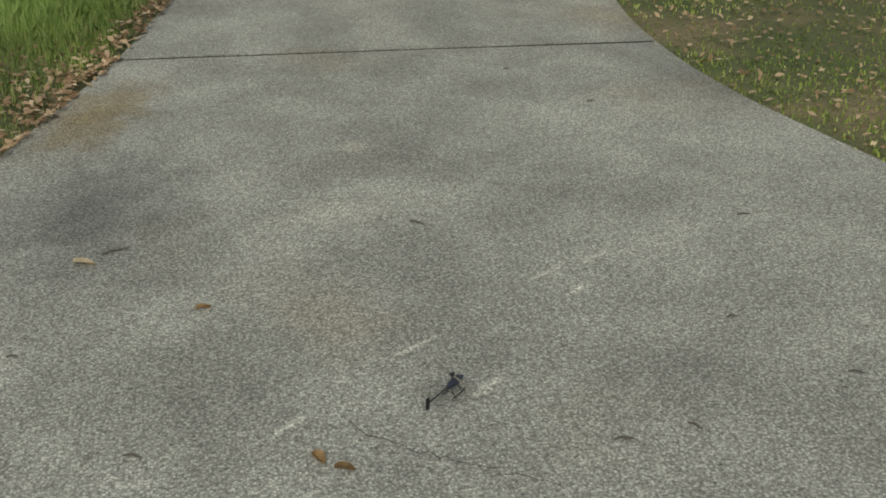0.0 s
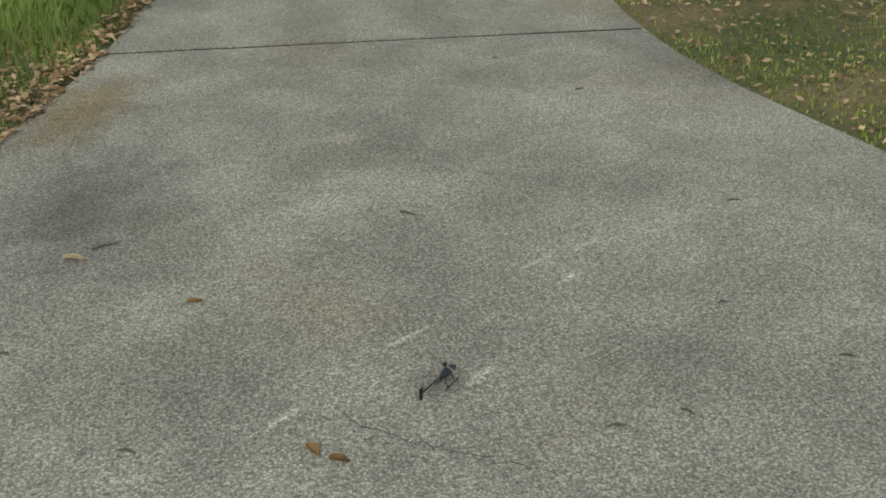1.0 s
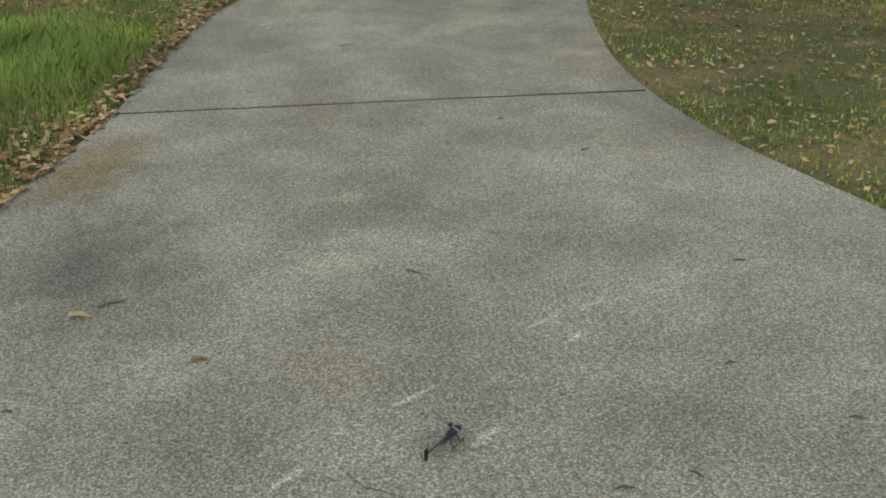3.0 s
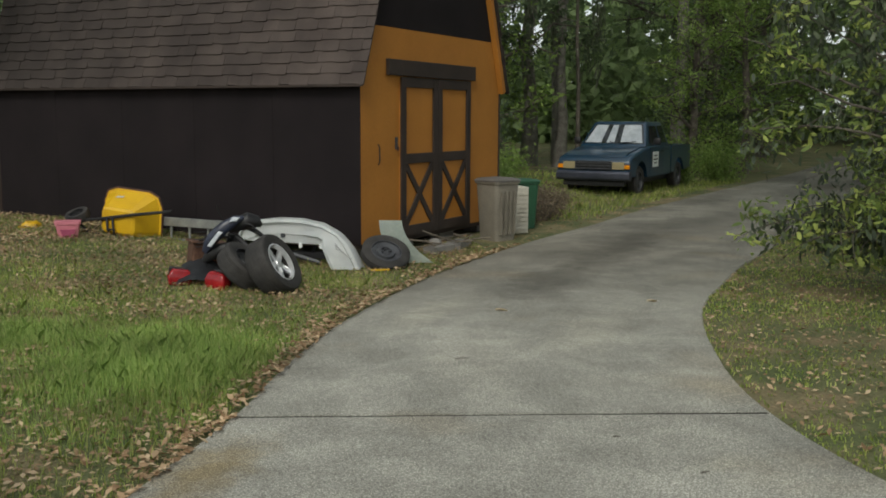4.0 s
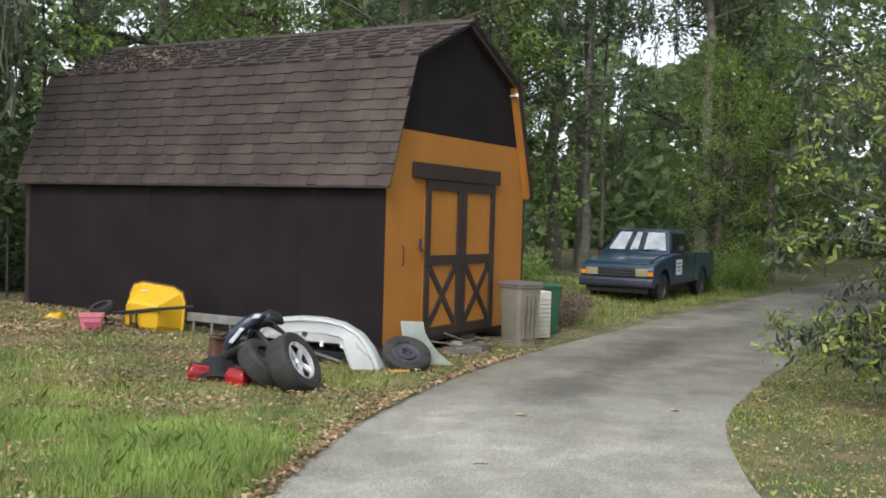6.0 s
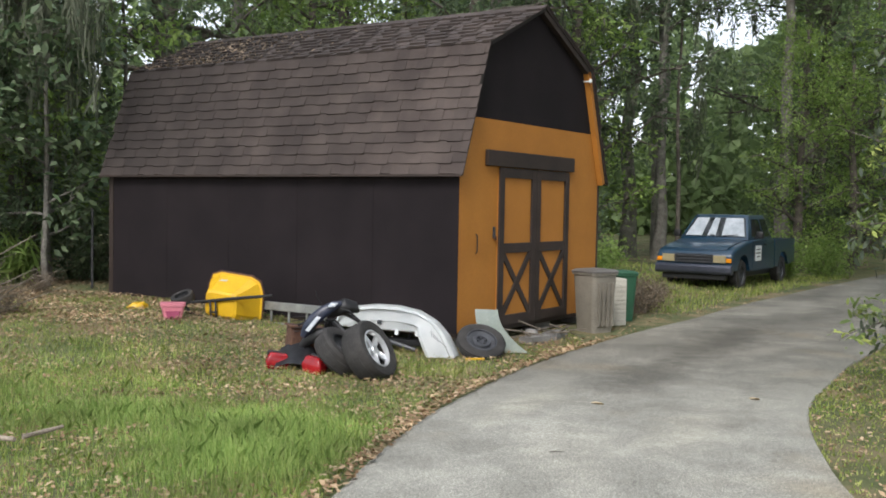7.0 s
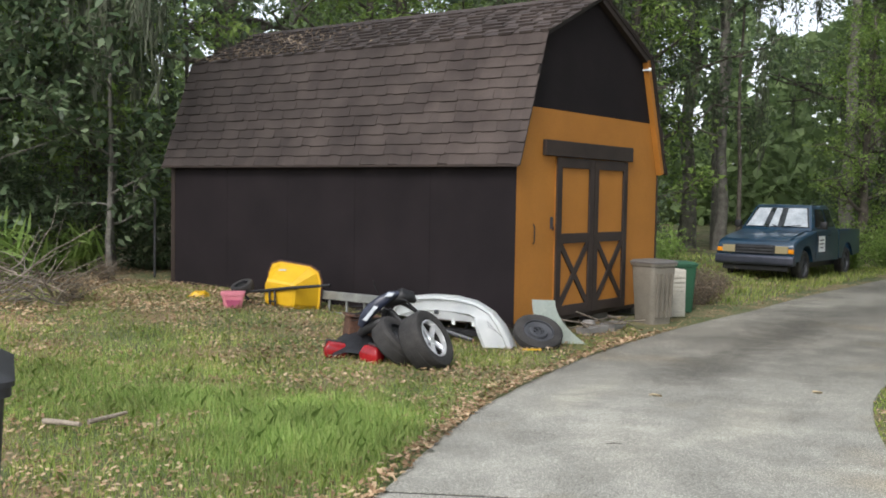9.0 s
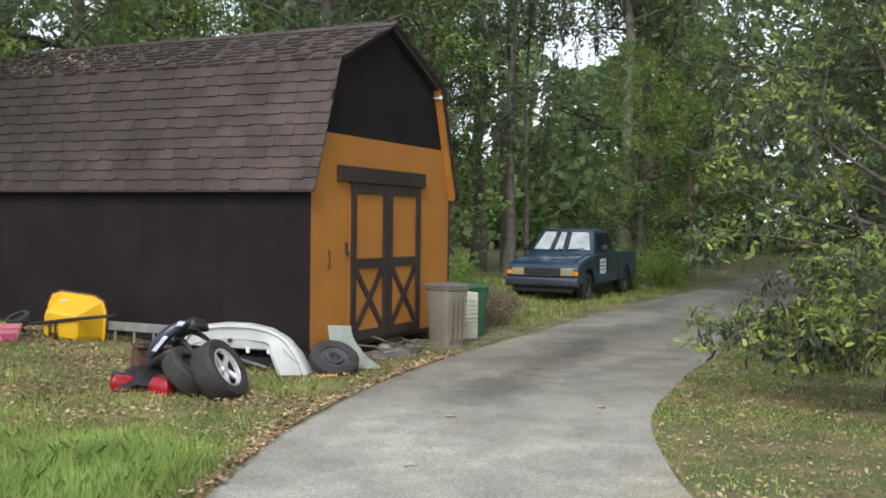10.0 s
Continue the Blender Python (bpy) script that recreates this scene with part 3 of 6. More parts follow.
# corner boards, lintel, barge boards
part("corner_board", boxed(-0.010, 0.012, -0.019, 0.05, ZB - 0.01, 1.94, 0.003), M_BROWN, shed)
part("corner_board", boxed(-0.012, 0.05, SL - 0.06, SL + 0.024, ZB - 0.01, 1.94, 0.003), M_TRIM, shed)
part("corner_board", boxed(SW - 0.03, SW + 0.012, -0.03, 0.03, ZB - 0.01, 1.94, 0.003), M_TRIM, shed)
part("lintel", boxed(0.536, 2.748, -0.075, -0.021, 2.075, 2.26, 0.006), M_TRIM, shed)
for (x0, z0), (x1, z1), t in ((GAMBREL[4], GAMBREL[3], 0.12), (GAMBREL[3], GAMBREL[2], 0.10)):
    d = Vector((x1 - x0, 0, z1 - z0)).normalized()
    nrm = Vector((-d.z, 0, d.x))
    nrm = nrm if nrm.z < 0 else -nrm
    a, b = Vector((x0, 0, z0)), Vector((x1, 0, z1))
    board = [a + nrm * 0.03, b + nrm * 0.03, b + nrm * t, a + nrm * t]
    part("barge_board", prism(bmesh.new(), [(p.x, p.z) for p in board], -0.098, -0.022), M_TRIM if z0 > 3 else M_ORANGE, shed)
    edge = [a - nrm * 0.012, b - nrm * 0.012, b + nrm * 0.0295, a + nrm * 0.0295]
    part("drip_edge", prism(bmesh.new(), [(p.x, p.z) for p in edge], -0.112, -0.024), M_TRIM, shed, "dark metal drip edge")

# double door
door = part("double_door", boxed(0.83, 2.63, -0.035, 0.0, 0.172, 2.065), M_ORANGE, shed, "orange double barn door with dark brown cross bracing")


def plank(a, b, w, y0=-0.062, y1=-0.036):
    a, b = Vector((a[0], 0, a[1])), Vector((b[0], 0, b[1]))
    d = b - a
    m = Matrix.Translation((a + b) / 2) @ Matrix.Rotation(math.atan2(d.x, d.z), 4, "Y")
    bm_ = bmesh.new()
    box(bm_, -w / 2, w / 2, y0, y1, -d.length / 2, d.length / 2, 0.003, m=m)
    return part("brace", bm_, M_TRIM, door)


for x0, x1 in ((0.83, 1.725), (1.735, 2.63)):
    w = 0.11
    plank((x0 + w / 2, 0.172), (x0 + w / 2, 2.065), w)
    plank((x1 - w / 2, 0.172), (x1 - w / 2, 2.065), w)
    for zc in (0.233, 1.10, 2.005):
        plank((x0 + w, zc), (x1 - w, zc), 0.12, -0.061)
    plank((x0 + w, 0.293), (x1 - w, 1.04), 0.085, -0.056)
    plank((x0 + w, 1.04), (x1 - w, 0.293), 0.085, -0.052)
part("hasp", boxed(0.735, 0.775, -0.04, -0.02, 1.22, 1.36, 0.004), M_STEEL, shed)
part("padlock", boxed(0.742, 0.772, -0.06, -0.041, 1.20, 1.25, 0.006), M_RUST, shed)
part("handle", tube(bmesh.new(), [(0.36, -0.025, 1.05), (0.36, -0.045, 1.08), (0.36, -0.045, 1.25), (0.36, -0.025, 1.28)], 0.008, 6), M_TRIM, shed)
lamp_b = bmesh.new()
lathe(lamp_b, [(0.0, 0.03), (0.016, 0.027), (0.024, 0.01), (0.02, -0.016), (0.0, -0.024)], 14, Matrix.Translation((3.06, -0.125, 3.32)))
box(lamp_b, 3.05, 3.07, -0.125, -0.018, 3.31, 3.33, 0.004)
part("gable_lamp", lamp_b, M_WHITE, shed, "small white lamp", smooth=True)

# floor frame on block piers
part("floor_frame", boxed(0.02, SW - 0.02, 0.0, SL, 0.11, ZB - 0.002), M_TRIM, shed)
for px, py in ((0.25, 0.22), (1.2, 0.22), (2.3, 0.22), (3.4, 0.22), (0.25, 2.2), (0.25, 4.2), (0.25, 5.9), (3.4, 2.2), (3.4, 4.2), (3.4, 5.9)):
    wp = SHED_M @ Vector((px, py, 0))
    b0 = bmesh.new()
    z_g = float(land(np.array(wp.x), np.array(wp.y))) - 0.02
    box(b0, px - 0.2, px + 0.2, py - 0.1, py + 0.1, min(z_g, 0.05), 0.109, 0.006)
    part("pier_block", b0, M_BLOCK, shed)

# roof decks and shingles
roof_l = part("roof", prism(bmesh.new(), [(GAMBREL[k][0], GAMBREL[k][1] - d) for k, d in ((0, 0.0), (1, 0.0), (2, 0.0), (3, 0.0), (4, 0.0))] + [(GAMBREL[k][0] + o, GAMBREL[k][1] - d) for k, o, d in ((4, -0.03, 0.02), (3, -0.03, 0.04), (2, 0.0, 0.045), (1, 0.03, 0.04), (0, 0.03, 0.02))], -0.10, SL + 0.10), M_FELT, shed, "brown weathered shingle gambrel roof")


def shingle_rows(a, b, rows_n, jitter_seed):
    """Yields every laminated tab on the slope from a (eave) up to b, along the shed; raised tabs alternate with low ones."""
    rng = random.Random(jitter_seed)
    a, b = Vector((a[0], 0, a[1])), Vector((b[0], 0, b[1]))
    d = (b - a)
    u = d.normalized()
    nrm = Vector((-u.z, 0, u.x))
    if nrm.z < 0:
        nrm = -nrm
    run = d.length / rows_n
    for r in range(rows_n):
        y = -0.12 - rng.uniform(0.0, 0.3)
        k = r
        while y < SL + 0.12:
            raised = k % 2 == 0
            w = rng.uniform(0.17, 0.32) if raised else rng.uniform(0.10, 0.26)
            y0, y1 = max(y, -0.125), min(y + w, SL + 0.125)
            if y1 - y0 > 0.04:
                low = 0.0 if raised else rng.uniform(0.009, 0.017)
                yield a + u * (r * run - 0.022 + low + rng.uniform(-0.003, 0.003)), u, nrm, y0, y1, run, rng, 1.1 if raised else 0.8
            y += w
            k += 1


def tab_matrix(p, u, nrm, y0, y1):
    m = Matrix(((u.x, 0, nrm.x, p.x), (u.y, 1, nrm.y, (y0 + y1) / 2), (u.z, 0, nrm.z, p.z), (0, 0, 0, 1)))
    return m


def tab_bmesh(bm, m, w, run, thick=1.0):
    """One tab: thick at its lower edge, thin at the top."""
    h = 0.024 * thick
    pts = [(0, -w / 2, 0.004), (run * 1.12, -w / 2, 0.0), (run * 1.12, w / 2, 0.0), (0, w / 2, 0.004)]
    lo = [bm.verts.new(m @ Vector(q)) for q in pts]
    hi = [bm.verts.new(m @ Vector((x, y, h if x < 0.01 else 0.006))) for x, y, _ in pts]
    bm.faces.new(hi)
    for k in range(4):
        bm.faces.new((lo[k], lo[(k + 1) % 4], hi[(k + 1) % 4], hi[k]))


# the slope over the side wall: every tab an object of its own
base_bm = bmesh.new()
tab_bmesh(base_bm, Matrix.Identity(4), 1.0, 0.1409)
bmesh.ops.recalc_face_normals(base_bm, faces=base_bm.faces)
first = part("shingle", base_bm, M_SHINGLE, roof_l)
used = False
for p, u, nrm, y0, y1, run, rng, thick in shingle_rows(GAMBREL[0], GAMBREL[1], 12, 5):
    m = tab_matrix(p, u, nrm, y0, y1) @ Matrix.Rotation(rng.uniform(-0.010, 0.010), 4, "Z") @ Matrix.Diagonal((1, y1 - y0 - 0.001, thick, 1))
    if not used:
        first.matrix_basis, used = m, True
        continue
    ob = bpy.data.objects.new("shingle", first.data)
    scene.collection.objects.link(ob)
    ob.parent = roof_l
    ob.matrix_basis = m
rest = bmesh.new()
for a, b, n_, s_ in ((GAMBREL[1], GAMBREL[2], 9, 7), (GAMBREL[3], GAMBREL[2], 9, 8), (GAMBREL[4], GAMBREL[3], 12, 9)):
    for p, u, nrm, y0, y1, run, rng, thick in shingle_rows(a, b, n_, s_):
        tab_bmesh(rest, tab_matrix(p, u, nrm, y0, y1), y1 - y0 - 0.001, run, 1.5 if thick > 1 else 0.6)
bmesh.ops.recalc_face_normals(rest, faces=rest.faces)
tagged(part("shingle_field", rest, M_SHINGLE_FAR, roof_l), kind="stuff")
for i in range(26):
    cap_b = bmesh.new()
    y = -0.12 + i * 0.245
    prism(cap_b, [(SW / 2 - 0.15, 4.06), (SW / 2, 4.135 + 0.004 * (i % 2)), (SW / 2 + 0.15, 4.06), (SW / 2, 4.115)], y, y + 0.25)
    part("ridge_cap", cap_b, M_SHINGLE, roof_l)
for x0 in (-0.125, SW + 0.105):
    part("drip_edge", boxed(x0, x0 + 0.02, -0.12, SL + 0.12, 1.925, 1.952), M_TRIM, roof_l)

# ---- the pick-up truck ----
TRUCK_M = pose(5.57, 20.40, -0.03, 0, 0, -125.5) @ Matrix.Diagonal((0.965, 0.92, 0.965, 1))
truck = thing("pickup_truck", TRUCK_M, "dark teal pickup truck parked on the grass under trees", "truck")


def wheel(parent, m, radius=0.33, width=0.21, rim_mat=None, spokes=0, name="wheel", rim_depth=0.03):
    """A tyre with its rim; the axle is the local z."""
    rr = radius * 0.64
    tyre = lathe(bmesh.new(), [(rr, -width * 0.42), (radius * 0.80, -width / 2), (radius * 0.94, -width * 0.46), (radius, -width * 0.34), (radius * 0.985, -width * 0.17), (radius * 0.985, -width * 0.15), (radius, -width * 0.13), (radius, width * 0.13), (radius * 0.985, width * 0.15), (radius * 0.985, width * 0.17), (radius, width * 0.34), (radius * 0.94, width * 0.46), (radius * 0.80, width / 2), (rr, width * 0.42), (rr * 0.96, 0)], 40, closed=True)
    tyre_ob = part(name, tyre, M_RUBBER, parent, smooth=True, m=m)
    rim = bmesh.new()
    z = width * 0.42 - rim_depth
    lathe(rim, [(rr, -width * 0.4), (rr * 0.99, width * 0.42), (rr * 0.93, width * 0.43), (rr * 0.90, z)], 36)
    if spokes:
        lathe(rim, [(rr * 0.24, z + 0.005), (rr * 0.20, z + 0.02), (0.0, z + 0.022)], 18)
        for k in range(spokes):
            box(rim, rr * 0.15, rr * 0.95, -rr * 0.15, rr * 0.15, z - 0.02, z + 0.012, 0.008, m=Matrix.Rotation(2 * math.pi * k / spokes + 0.3, 4, "Z"))
    else:
        lathe(rim, [(rr * 0.90, z), (rr * 0.62, z - 0.012), (rr * 0.55, z + 0.012), (rr * 0.36, z + 0.014), (rr * 0.30, z - 0.012), (0.0, z - 0.012)], 36)
        for k in range(5):
            lathe(rim, [(0.012, z - 0.012), (0.012, z + 0.012), (0.0, z + 0.012)], 8, Matrix.Rotation(2 * math.pi * k / 5, 4, "Z") @ Matrix.Translation((rr * 0.24, 0, 0)))
    part("rim", rim, rim_mat or M_STEEL, tyre_ob, smooth=True)
    if spokes:
        # dark disc that fills the rim behind the spokes
        part("spoke_backing", lathe(bmesh.new(), [(rr * 0.88, z - 0.05), (0.0, z - 0.05)], 24), M_BLACK, tyre_ob)
    return tyre_ob


def axis_matrix(centre, n):
    return Matrix.Translation(centre) @ Vector(n).normalized().to_track_quat("Z", "X").to_matrix().to_4x4()


def arch(cx, r, z0, n=9):
    return [(cx + r * math.cos(math.pi * k / (n - 1)), z0 + r * math.sin(math.pi * k / (n - 1)) * 1.02) for k in range(n)]


# front body with wheel arch, as one drawn-out outline (x ahead, z up)
outline = [(-0.10, 0.44), (-0.06, 0.56), (-0.07, 0.77), (-0.13, 0.85), (-0.5, 0.94), (-1.30, 1.05), (-1.33, 1.06), (-3.06, 1.07), (-3.07, 0.40)]
outline += [(-1.26, 0.40)] + arch(-0.83, 0.40, 0.36)[::-1][1:-1] + [(-0.43, 0.44)]
bm = prism(bmesh.new(), outline, -0.855, 0.855)
bmesh.ops.bevel(bm, geom=[e for e in bm.edges if abs(e.verts[0].co.y - e.verts[1].co.y) < 0.01 and max(e.verts[0].co.z, e.verts[1].co.z) > 0.8], offset=0.075, segments=4, affect="EDGES", profile=0.6)
part("body", bm, M_TRUCK, truck, smooth=True)
part("hood", prism(bmesh.new(), [(-0.14, 0.865), (-0.5, 0.95), (-1.22, 1.05), (-1.22, 1.065), (-0.5, 0.968), (-0.16, 0.885)], -0.70, 0.70, 0.004), M_TRUCK, truck, smooth=True)


def ring_(x0, x1, y, z, slope=0.0):
    return [(x0, -y, z), (x1, -y, z), (x1, y, z), (x0, y, z)]


cab = loft(bmesh.new(), [ring_(-3.04, -1.24, 0.80, 1.05), ring_(-3.0, -1.30, 0.79, 1.10), ring_(-2.86, -1.70, 0.64, 1.56), ring_(-2.80, -1.78, 0.60, 1.60)])
bmesh.ops.bevel(cab, geom=list(cab.edges), offset=0.03, segments=2, affect="EDGES", profile=0.6)
part("cab", cab, M_TRUCK, truck, smooth=True)


def face_slab(name, quad, out, material, parent, label=""):
    """A thin pane on four corners, raised by the vector out."""
    out = Vector(out)
    b = loft(bmesh.new(), [[Vector(p) for p in quad], [Vector(p) + out for p in quad]])
    bmesh.ops.recalc_face_normals(b, faces=b.faces)
    return part(name, b, material, parent, label)


wo = Vector((0.75, 0, 0.66)).normalized()


def on_screen(y, f):
    """A point on the windscreen's plane, f from its foot to its top."""
    yy = y * (0.74 + (0.58 - 0.74) * f)
    return Vector((-1.31 - 0.385 * f, yy, 1.10 + 0.45 * f)) + wo * 0.012


screen = face_slab("windscreen", [on_screen(-1, 0.02), on_screen(1, 0.02), on_screen(1, 0.96), on_screen(-1, 0.96)], wo * 0.004, M_DARKGLASS, truck, "dark windscreen with pale sky reflections laid on as panels")
# pale panels on the glass paint the sky reflected between trees
for y0, y1 in ((-0.95, -0.42), (-0.24, 0.02), (0.22, 0.95)):
    face_slab("sky_reflection", [on_screen(y0, 0.05) + wo * 0.006, on_screen(y1, 0.05) + wo * 0.006, on_screen(y1 * 0.98, 0.92) + wo * 0.006, on_screen(y0 * 0.98 + 0.03, 0.92) + wo * 0.006], wo * 0.003, M_SKY_REFLECTION, screen)
for s in (1, -1):
    so = Vector((0, s * 0.95, 0.3)).normalized()
    for xa, xb, xc, xd in ((-1.52, -2.30, -2.28, -1.80), (-2.40, -2.88, -2.78, -2.38)):
        q = []
        for x, f in ((xa, 0.05), (xb, 0.05), (xc, 0.88), (xd, 0.88)):
            q.append(Vector((x, s * (0.787 + (0.645 - 0.787) * f), 1.10 + 0.46 * f)) + so * 0.008)
        face_slab("side_window", q, so * 0.004, M_DARKGLASS, truck)
    # bed
    bed_out = [(-3.10, 0.42), (-3.10, 1.06), (-4.72, 1.05), (-4.74, 0.50), (-4.22, 0.44)] + arch(-3.78, 0.40, 0.36)[::-1][1:-1] + [(-3.36, 0.42)]
    y0, y1 = (0.79, 0.85) if s > 0 else (-0.85, -0.79)
    part("bed_side", prism(bmesh.new(), bed_out, y0, y1), M_TRUCK, truck)
    door_b = prism(bmesh.new(), [(-1.42, 0.46), (-2.42, 0.46), (-2.44, 1.055), (-1.40, 1.045)], 0.857 if s > 0 else -0.863, 0.863 if s > 0 else -0.857, 0.002)
    dr = part("door", door_b, M_TRUCK, truck)
    part("handle", boxed(-2.36, -2.22, 0.866 if s > 0 else -0.884, 0.884 if s > 0 else -0.866, 0.93, 0.96, 0.004), M_BLACK, dr)
    mir = bmesh.new()
    box(mir, -1.58, -1.47, 0.90 if s > 0 else -1.06, 1.06 if s > 0 else -0.90, 1.09, 1.25, 0.03)
    box(mir, -1.55, -1.50, 0.84 if s > 0 else -0.92, 0.92 if s > 0 else -0.84, 1.09, 1.13, 0.005)
    part("side_mirror", mir, M_BLACK, truck, smooth=True)
    lamp = part("headlight", boxed(-0.075, -0.035, *sorted((s * 0.44, s * 0.72)), 0.60, 0.755, 0.01), M_LENS, truck, "clouded headlight")
    part("indicator", boxed(-0.14, -0.038, *sorted((s * 0.723, s * 0.845)), 0.61, 0.70, 0.01), M_AMBER, truck, "amber corner lamp")
    part("wiper", tube(bmesh.new(), [on_screen(s * 0.1 + 0.1, 0.03) + wo * 0.02, on_screen(s * 0.45 + 0.3, 0.10) + wo * 0.02], 0.009, 6), M_BLACK, truck)
    for x in (-0.83, -3.78):
        wheel(truck, Matrix.Translation((x, s * 0.72, 0.325)) @ Matrix.Rotation(radians(-90 * s), 4, "X"), 0.33, 0.21, M_STEEL)
part("tailgate", boxed(-4.74, -4.68, -0.788, 0.788, 0.50, 1.045, 0.006), M_TRUCK, truck)
part("bed_floor", boxed(-4.67, -3.10, -0.788, 0.788, 0.52, 0.56), M_BLACK, truck)
part("underbody", boxed(-4.5, -0.3, -0.6, 0.6, 0.24, 0.44, 0.02), M_BLACK, truck)
grille = part("grille", boxed(-0.085, -0.045, -0.43, 0.43, 0.58, 0.77, 0.006), M_BLACK, truck, "black slatted grille")
for z in (0.595, 0.655, 0.715):
    part("slat", boxed(-0.046, -0.028, -0.43, 0.43, z, z + 0.032, 0.004), M_STEEL, grille)
bump = prism(bmesh.new(), [(-0.16, 0.36), (0.0, 0.36), (0.035, 0.41), (0.035, 0.52), (0.0, 0.56), (-0.16, 0.56)], -0.86, 0.86, 0.012)
part("bumper", bump, M_BUMPER, truck, "dull dark bumper", smooth=True)
part("valance", boxed(-0.2, -0.05, -0.72, 0.72, 0.24, 0.358, 0.02), M_BLACK, truck)
part("decal", boxed(-2.02, -1.58, 0.866, 0.868, 0.60, 0.94), M_WHITE, truck, "white door sign")
for k, w in enumerate((0.26, 0.30, 0.2)):
    part("sign_bar", boxed(-1.79 - w / 2, -1.79 + w / 2, 0.8685, 0.8695, 0.84 - 0.08 * k, 0.865 - 0.08 * k), M_STEEL, truck)


# ---- bins beside the shed ----
def rounded(hx, hy, z, r=0.06, n=5):
    pts = []
    for cx, cy, a0 in ((hx - r, hy - r, 0), (-hx + r, hy - r, 90), (-hx + r, -hy + r, 180), (hx - r, -hy + r, 270)):
        for k in range(n):
            a = radians(a0 + 90 * k / (n - 1))
            pts.append((cx + r * math.cos(a), cy + r * math.sin(a), z))
    return pts


def trash_bin(m, label, hx, hy, h, body_mat, lid_mat, ribs=0, wheels=True, group=""):
    b = thing("trash_bin", m, label, "trash bin", group)
    bm_ = loft(bmesh.new(), [rounded(hx * 0.80, hy * 0.80, 0.0), rounded(hx * 0.81, hy * 0.81, 0.03), rounded(hx * 0.98, hy * 0.98, h * 0.93), rounded(hx * 1.06, hy * 1.06, h * 0.935), rounded(hx * 1.06, hy * 1.06, h * 0.97)])
    body = part("body", bm_, body_mat, b, smooth=True)
    for k in range(ribs):
        x = -hx * 0.55 + k * hx * 1.1 / max(1, ribs - 1)
        part("rib", boxed(x - 0.012, x + 0.012, -hy * 1.0, -hy * 0.8, 0.10, h * 0.82, m=Matrix.Rotation(0.03, 4, "X")), body_mat, body)
    lid = loft(bmesh.new(), [rounded(hx * 1.10, hy * 1.10, h * 0.972), rounded(hx * 1.10, hy * 1.10, h * 0.99), rounded(hx * 0.95, hy * 0.95, h * 1.02), rounded(hx * 0.5, hy * 0.5, h * 1.035)])
    part("lid", lid, lid_mat, b, smooth=True)
    if wheels:
        for s in (-1, 1):
            part("wheel", lathe(bmesh.new(), [(0.0, -0.03), (0.10, -0.03), (0.11, -0.015), (0.11, 0.015), (0.10, 0.03), (0.0, 0.03)], 20, Matrix.Translation((s * hx * 0.75, hy * 0.86, 0.11)) @ Matrix.Rotation(radians(90), 4, "Y")), M_BLACK, b, smooth=True)
        part("handle", tube(bmesh.new(), [(-hx * 0.7, hy * 1.02, h * 0.9), (-hx * 0.7, hy * 1.25, h * 0.93), (hx * 0.7, hy * 1.25, h * 0.93), (hx * 0.7, hy * 1.02, h * 0.9)], 0.014, 8), body_mat, b)
    return b


trash_bin(pose(2.33, 13.22, -0.02, 0, 0, 34), "faded taupe plastic trash bin beside the shed door", 0.215, 0.215, 0.81, M_BIN, M_BINLID, ribs=4, wheels=False, group="bins beside the shed")
trash_bin(pose(2.95, 14.62, -0.01, 0, 0, 12), "dark green plastic bin behind the beige box", 0.19, 0.2, 0.70, M_GREEN, M_GREEN, ribs=0, wheels=False, group="bins beside the shed")
lb = thing("louvred_box", pose(2.72, 14.0, -0.01, 0, 0, 12), "beige louvred plastic box leaning beside a trash bin", "box")
part("body", boxed(-0.10, 0.14, -0.16, 0.16, 0.0, 0.65, 0.015), M_OFFWHITE, lb)
for k in range(9):
    part("louvre", boxed(-0.085, 0.125, -0.178, -0.158, 0.06 + k * 0.06, 0.095 + k * 0.06, m=Matrix.Identity(4)), M_OFFWHITE, lb)
trash_bin(pose(-1.88, 3.38, 0.0, 0, 0, 25), "tall black wheeled trash bin standing at the lawn's edge", 0.27, 0.30, 0.98, M_BLACK, M_BLACK, ribs=0)

# ---- wheelbarrow tipped on its side ----
wb = thing("wheelbarrow", Matrix.Translation((-2.33, 12.60, 0.05)) @ Matrix.Rotation(radians(66), 4, "Z") @ Matrix.Scale(0.96, 4), "yellow wheelbarrow tipped on its side against the wall", "wheelbarrow")
tip = Matrix.Rotation(radians(-4), 4, "Y") @ Matrix.Rotation(radians(6), 4, "X")


def sect(x, hy, z0, z1, r=0.15, lean=0.0):
    """One eight-sided ring of the tray, standing across its depth."""
    pts = rounded(hy, (z1 - z0) / 2, 0, r, 3)
    return [tip @ Vector((x + lean * p[1], p[0], p[1] + (z0 + z1) / 2)) for p in pts]


TRAY = ((-0.20, 0.20, 0.19, 0.46, 0.05), (-0.185, 0.235, 0.16, 0.49, 0.07), (-0.05, 0.30, 0.09, 0.56, 0.11), (0.09, 0.365, 0.02, 0.635, 0.16), (0.125, 0.38, 0.0, 0.65, 0.17), (0.13, 0.41, -0.02, 0.675, 0.18), (0.146, 0.41, -0.02, 0.675, 0.18), (0.14, 0.36, 0.02, 0.635, 0.16), (-0.03, 0.285, 0.105, 0.545, 0.11), (-0.17, 0.19, 0.20, 0.45, 0.05))
tray_b = loft(bmesh.new(), [sect(x, hy, z0, z1, r) for x, hy, z0, z1, r in TRAY])
